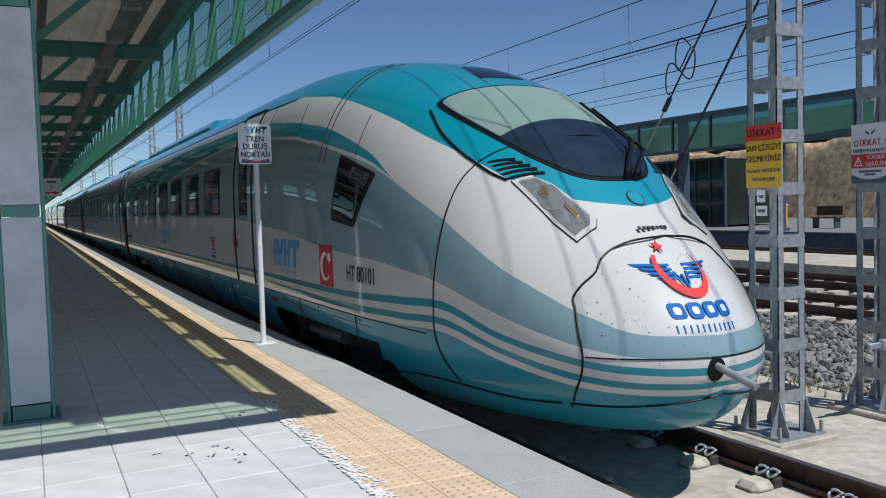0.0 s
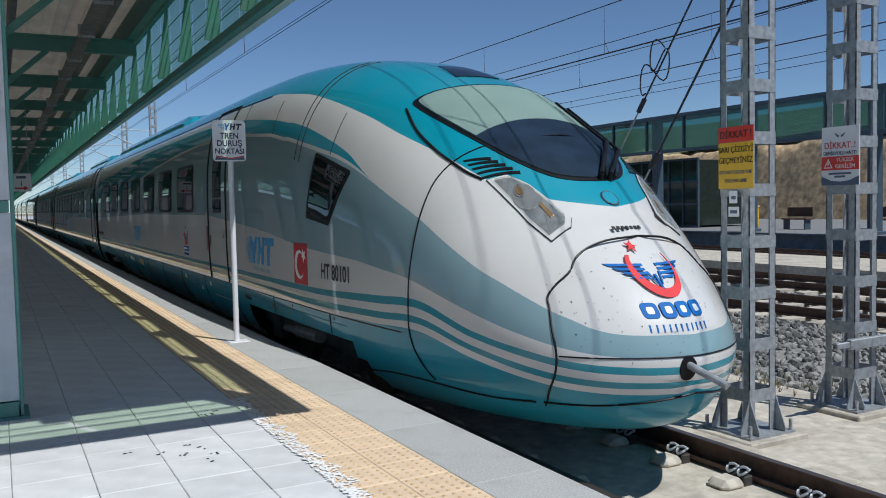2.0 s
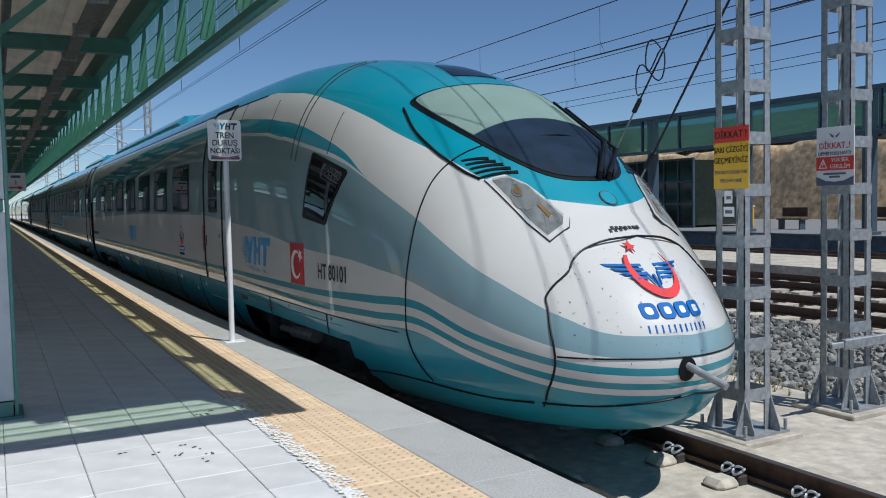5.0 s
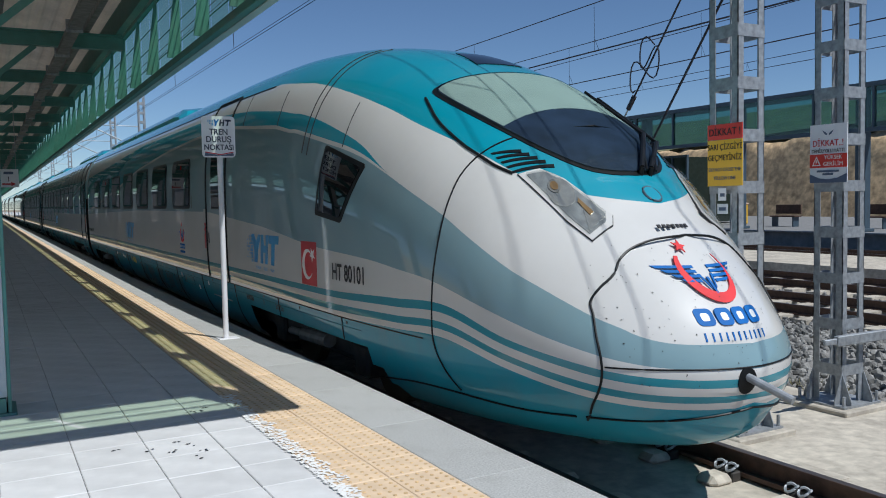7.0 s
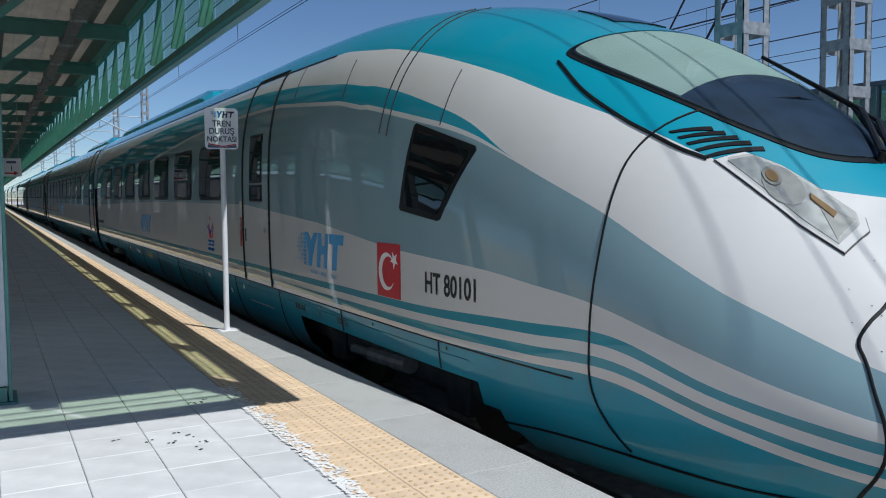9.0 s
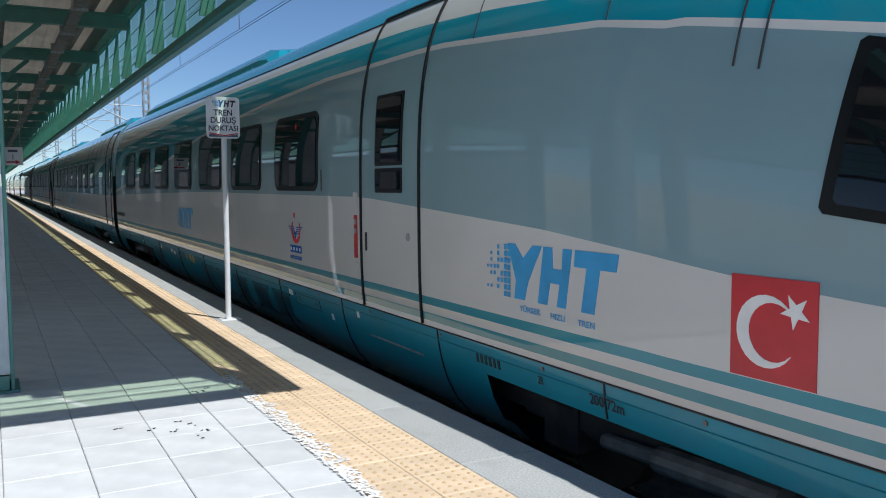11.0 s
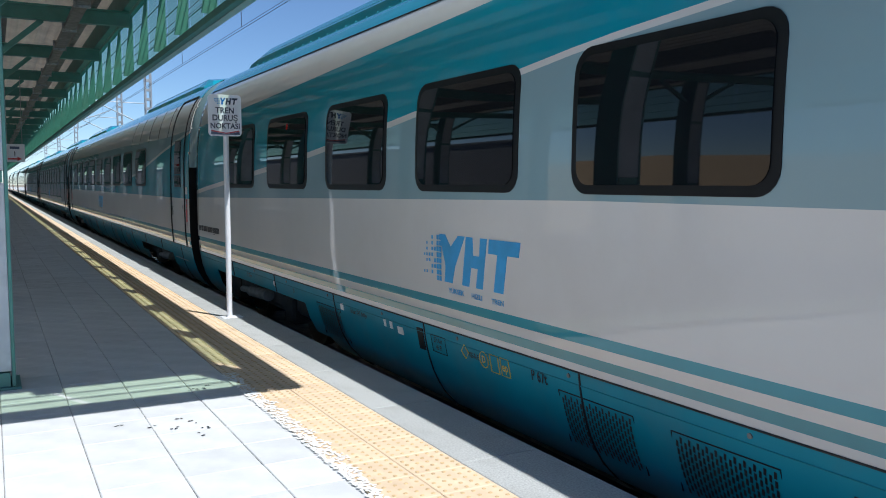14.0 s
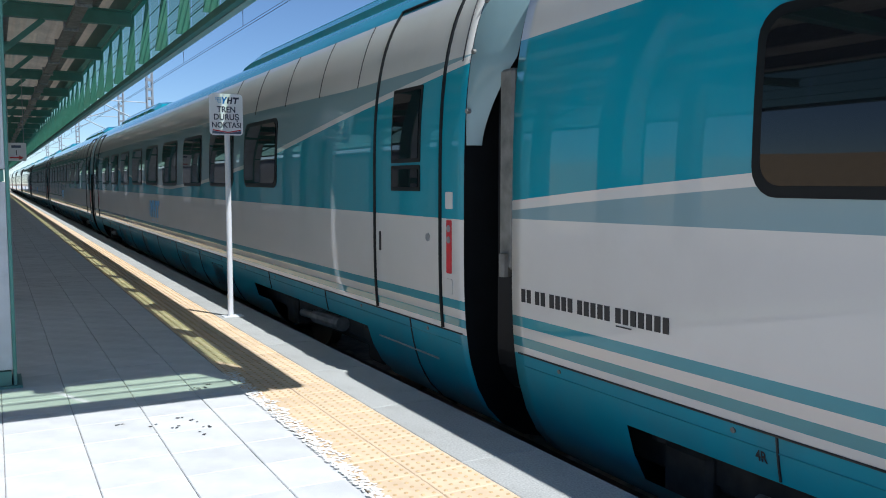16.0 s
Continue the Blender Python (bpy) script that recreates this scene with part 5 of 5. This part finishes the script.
    for i in range(20):
        u = 24.72 - .059 * i - .03 * (0, 0, 1, 1, 2, 2, 2, 2, 3, 3, 3, 3, 3, 4, 4, 4, 4, 4, 4, 4)[i]
        part("number_bar", patch([(u - .040, .735), (u, .735), (u, .815), (u - .040, .815)], put, .2, .004), M["blackprint"], car)
    part("number_rule", patch([(23.71, .715), (23.83, .715), (23.83, .722), (23.71, .722)], put, .2, .004), M["blackprint"], car)
    for i in range(6):
        part("maker_plate", patch([(6.82 - .055 * i - .028, .26), (6.82 - .055 * i, .26), (6.82 - .055 * i, .32), (6.82 - .055 * i - .028, .32)], put, .2, .004), M["blackprint"], car)
    part("jack_point", patch([(17.05, .18), (17.15, .18), (17.15, .35), (17.05, .35)], put, .2, .006), M["black"], car)
    part("step_bar", ribbon([(8.72, .145), (7.68, .145)], put, .008), M["steel"], car)
    end_gangway(car, L)
    roof_box(car, 13.0, 24.3, 2.99, .92, .46)
    return car, L


def mid_car():
    car = thing("train_car", pose(TRACK, 0, 0), "white, teal and blue-grey train car with dark windows", "train", "cars of the train")
    L = 24.17
    part("body", *shell([0, .1, .25] + list(np.linspace(.8, L - .8, 44)) + [L - .25, L - .1, L], MID_EDGES, MID_PAINT, True, MID_BOGIES), car)
    underframe(car, .1, L - .1)
    add_door(car, .34, 1.52, True, False)
    for k in range(9):
        add_window(car, 4.9 + 1.955 * k - .6, 6.31 + 1.955 * k - .6, 1.405, 2.20, True)
    add_door(car, L - 1.52, L - .34, True, False)
    add_bogie(car, 3.4)
    add_bogie(car, 3.4 + 17.375)
    skirt_details(car, L, True, MID_BOGIES, (7.2, 9.6, 14.0, 17.2))
    yht_emblem(car, 13.2, .76, .34, True)
    part("step_bar", ribbon([(1.6, .145), (.5, .145)], side_put(-1, True), .008), M["steel"], car)
    for s0 in (.0, 1.9, 2.9, 4.0, 5.2, 6.4):
        part("roof_seam", ribbon(curve_pts([(s0 + .1, 2.30), (s0 + .1, 2.55), (s0 + .12, 2.75), (s0 + .14, 2.86)], 12), side_put(-1, True), .005), M["blackprint"], car)
    end_gangway(car, L)
    end_fairing(car, .02)
    roof_box(car, 1.0, 8.4, 2.99, .92, .44)
    roof_box(car, 15.5, 22.4, 2.99, .92, .44)
    return car, L


TRAIN_ROWS = (
(0, 4.320),
    (4, 4.320),
    (4.5, 4.315),
    (5.5, 4.220),
    (6.5, 3.950),
    (7, 3.730),
    (7.5, 3.420),
    (8, 3.010),
    (8.5, 2.490),
    (9, 1.850),
    (9.2, 1.560),
    (10.2, -0.190),
    (11.3, -2.650),
    (11.5, -3.130),
    (12, -4.440),
    (12.5, -5.910),
    (13, -7.570),
    (13.5, -9.380),
    (14, -11.350),
    (14.5, -13.410),
    (15, -15.650),
    (15.5, -17.970),
    (16, -20.420),
)


lead, LEAD_LEN = lead_car()
second, MID_LEN = mid_car()
CARS = [(lead, 0.0), (second, LEAD_LEN + .61)]
for i in range(1, 7):
    CARS.append((copy_thing(second, pose(TRACK, 0, 0)), LEAD_LEN + .61 + (MID_LEN + .61) * i))


# ---------- platform surface, piece by piece ----------
TILE = .4
flat_tile = tile_mesh(TILE - .0035, TILE - .004, "tile", M["tile"])
vs, fs = [], []
for i in range(-20, 3):
    for j in range(-12, 130):
        x, y = i * TILE, .22 + j * TILE
        if -1.21 < x and 3.0 < y < 13.0:
            ob = new("tile", flat_tile)
            ob.parent = plat
            ob.location = (x + .0025, y + .0025, random.uniform(-.0012, .0012))
        elif x > -6 or y < 30:
            o = len(vs)
            z = random.uniform(-.001, .001)
            vs += [(x + .003, y + .003, z), (x + TILE - .003, y + .003, z), (x + TILE - .003, y + TILE - .003, z), (x + .003, y + TILE - .003, z)]
            fs.append((o, o + 1, o + 2, o + 3))
narrow = tile_mesh(1.52 - 1.2 - .006, TILE - .005, "tile", M["tile"])
for j in range(-6, 60):
    ob = new("tile", narrow)
    ob.parent = plat
    ob.location = (1.203, .22 + j * TILE, 0)
o = len(vs)
vs += [(-8.3, -40, -.002), (1.52, -40, -.002), (1.52, -4.6, -.002), (-8.3, -4.6, -.002)]
fs.append((o, o + 1, o + 2, o + 3))
vs += [(1.2, -4.6, -.002), (1.52, -4.6, -.002), (1.52, -2.2, -.002), (1.2, -2.2, -.002)]
fs.append((o + 4, o + 5, o + 6, o + 7))
o += 8
vs += [(-8.3, 52.3, -.002), (1.52, 52.3, -.002), (1.52, 320, -.002), (-8.3, 320, -.002), (1.2, 24.25, -.002), (1.52, 24.25, -.002), (1.52, 52.3, -.002), (1.2, 52.3, -.002), (-8.3, 30, -.0025), (-6, 30, -.0025), (-6, 52.3, -.0025), (-8.3, 52.3, -.0025)]
fs += [(o, o + 1, o + 2, o + 3), (o + 4, o + 5, o + 6, o + 7), (o + 8, o + 9, o + 10, o + 11)]
me = bpy.data.meshes.new("tiling")
me.from_pydata(vs, [], fs)
me.materials.append(M["tiles"])
rest = tagged(new("tiling", me), "pale square platform tiles", "tiles", "", "stuff")

tact = tile_mesh(.297, .297, "tactile_tile", M["yellow"])
dvs, dfs = [], []
for j in range(-10, 120):
    for k in range(2):
        x, y = 1.522 + .3 * k, 1.9 + .3 * j
        ob = new("tactile_tile", tact)
        ob.parent = plat
        ob.location = (x, y, .004 + random.uniform(-.001, .001))
        if 3.0 < y < 22:
            for a in range(5):
                for b in range(5):
                    cx, cy = x + .03 + .059 * a, y + .03 + .059 * b
                    o = len(dvs)
                    for r, z in ((.0125, .0045), (.008, .0085)):
                        dvs += [(cx + r * math.cos(t * math.pi / 3), cy + r * math.sin(t * math.pi / 3), z) for t in range(6)]
                    dfs += [(o + t, o + (t + 1) % 6, o + 6 + (t + 1) % 6, o + 6 + t) for t in range(6)] + [tuple(range(o + 6, o + 12))]
me = bpy.data.meshes.new("tactile_domes")
me.from_pydata(dvs, [], dfs)
me.materials.append(M["dome"])
tagged(new("tactile_domes", me), "rows of small raised tactile domes", "tactile paving", "", "stuff")
bm = boxes((1.522, 2.118, 37.9, 320, -.03, .003), (1.522, 2.118, -40, -1.105, -.03, .003))
tagged(part("tactile_strip", bm, M["yellow"]), "yellow tactile strip running along the platform", "tactile paving", "", "structure")

stone = tile_mesh(EDGE - 2.122, 1.194, "coping_stone", M["coping"], .16)
for j in range(-8, 60):
    ob = new("coping_stone", stone)
    ob.parent = plat
    ob.location = (2.122, 1.35 + 1.2 * j, .004)
bm = boxes((2.122, EDGE, 73.3, 320, -.16, .004), (2.122, EDGE, -40, -8.26, -.16, .004))
tagged(part("coping", bm, M["coping"]), "grey granite coping along the platform edge", "coping", "", "structure")

# ragged white adhesive smears along the tactile strip
random.seed(21)
bm = bmesh.new()
for i in range(1300):
    y = 2.8 + 3.6 * random.random()
    x = 1.50 + (.06 + .10 * abs(noise.noise((y * 4.0, 0, 3)))) * random.random() ** 1.3 * 1.3
    a, w, h = random.uniform(-1.1, .7), random.uniform(.005, .022), random.uniform(.005, .014)
    pts = []
    for k in range(7):
        t = k * 2 * math.pi / 7
        u, v = w * math.cos(t) * random.uniform(.6, 1.2), h * math.sin(t) * random.uniform(.6, 1.3)
        pts.append(bm.verts.new((x + u * math.cos(a) - v * math.sin(a), y + u * math.sin(a) + v * math.cos(a), .0095 + .0004 * random.random())))
    bm.faces.new(pts)
tagged(part("adhesive_smears", bm, M["chip"]), "ragged white adhesive smears beside the tactile strip", "smear", "", "stuff")
bm = bmesh.new()
for cx, cy in ((.98, 5.30), (1.02, 5.20), (.90, 5.12), (1.10, 5.02), (.80, 5.22), (1.05, 4.92), (1.22, 6.05), (1.28, 6.0), (1.35, 6.08), (.62, 5.32)):
    for q in range(3):
        x, y = cx + random.uniform(-.04, .04), cy + random.uniform(-.04, .04)
        bm.faces.new([bm.verts.new((x + random.uniform(.005, .017) * math.cos(k), y + random.uniform(.004, .011) * math.sin(k), .0035 + .0003 * q)) for k in np.linspace(0, 5.5, 7)])
tagged(part("dark_drips", bm, M["blackprint"]), "small dark drips on the pale tiles", "stain", "", "stuff")

random.seed(33)
bm = bmesh.new()
for i in range(46):
    cx, cy = random.uniform(7.55, 8.3), random.uniform(5.8, 8.5)
    for k in range(9):
        a, h = random.uniform(0, 6.28), random.uniform(.04, .13)
        dx, dy = math.cos(a), math.sin(a)
        w = .006
        bm.faces.new([bm.verts.new(p) for p in ((cx - dy * w, cy + dx * w, BED - .02), (cx + dy * w, cy - dx * w, BED - .02), (cx + dx * h * .6, cy + dy * h * .6, BED + h))])
tagged(part("weeds", bm, M["hill"]), "small dry weeds at the foot of the ballast", "weeds", "", "stuff")


def motions():
    for car, back in CARS:
        walk(car, [(t, pose(TRACK, y + back, 0)) for t, y in TRAIN_ROWS])


motions()
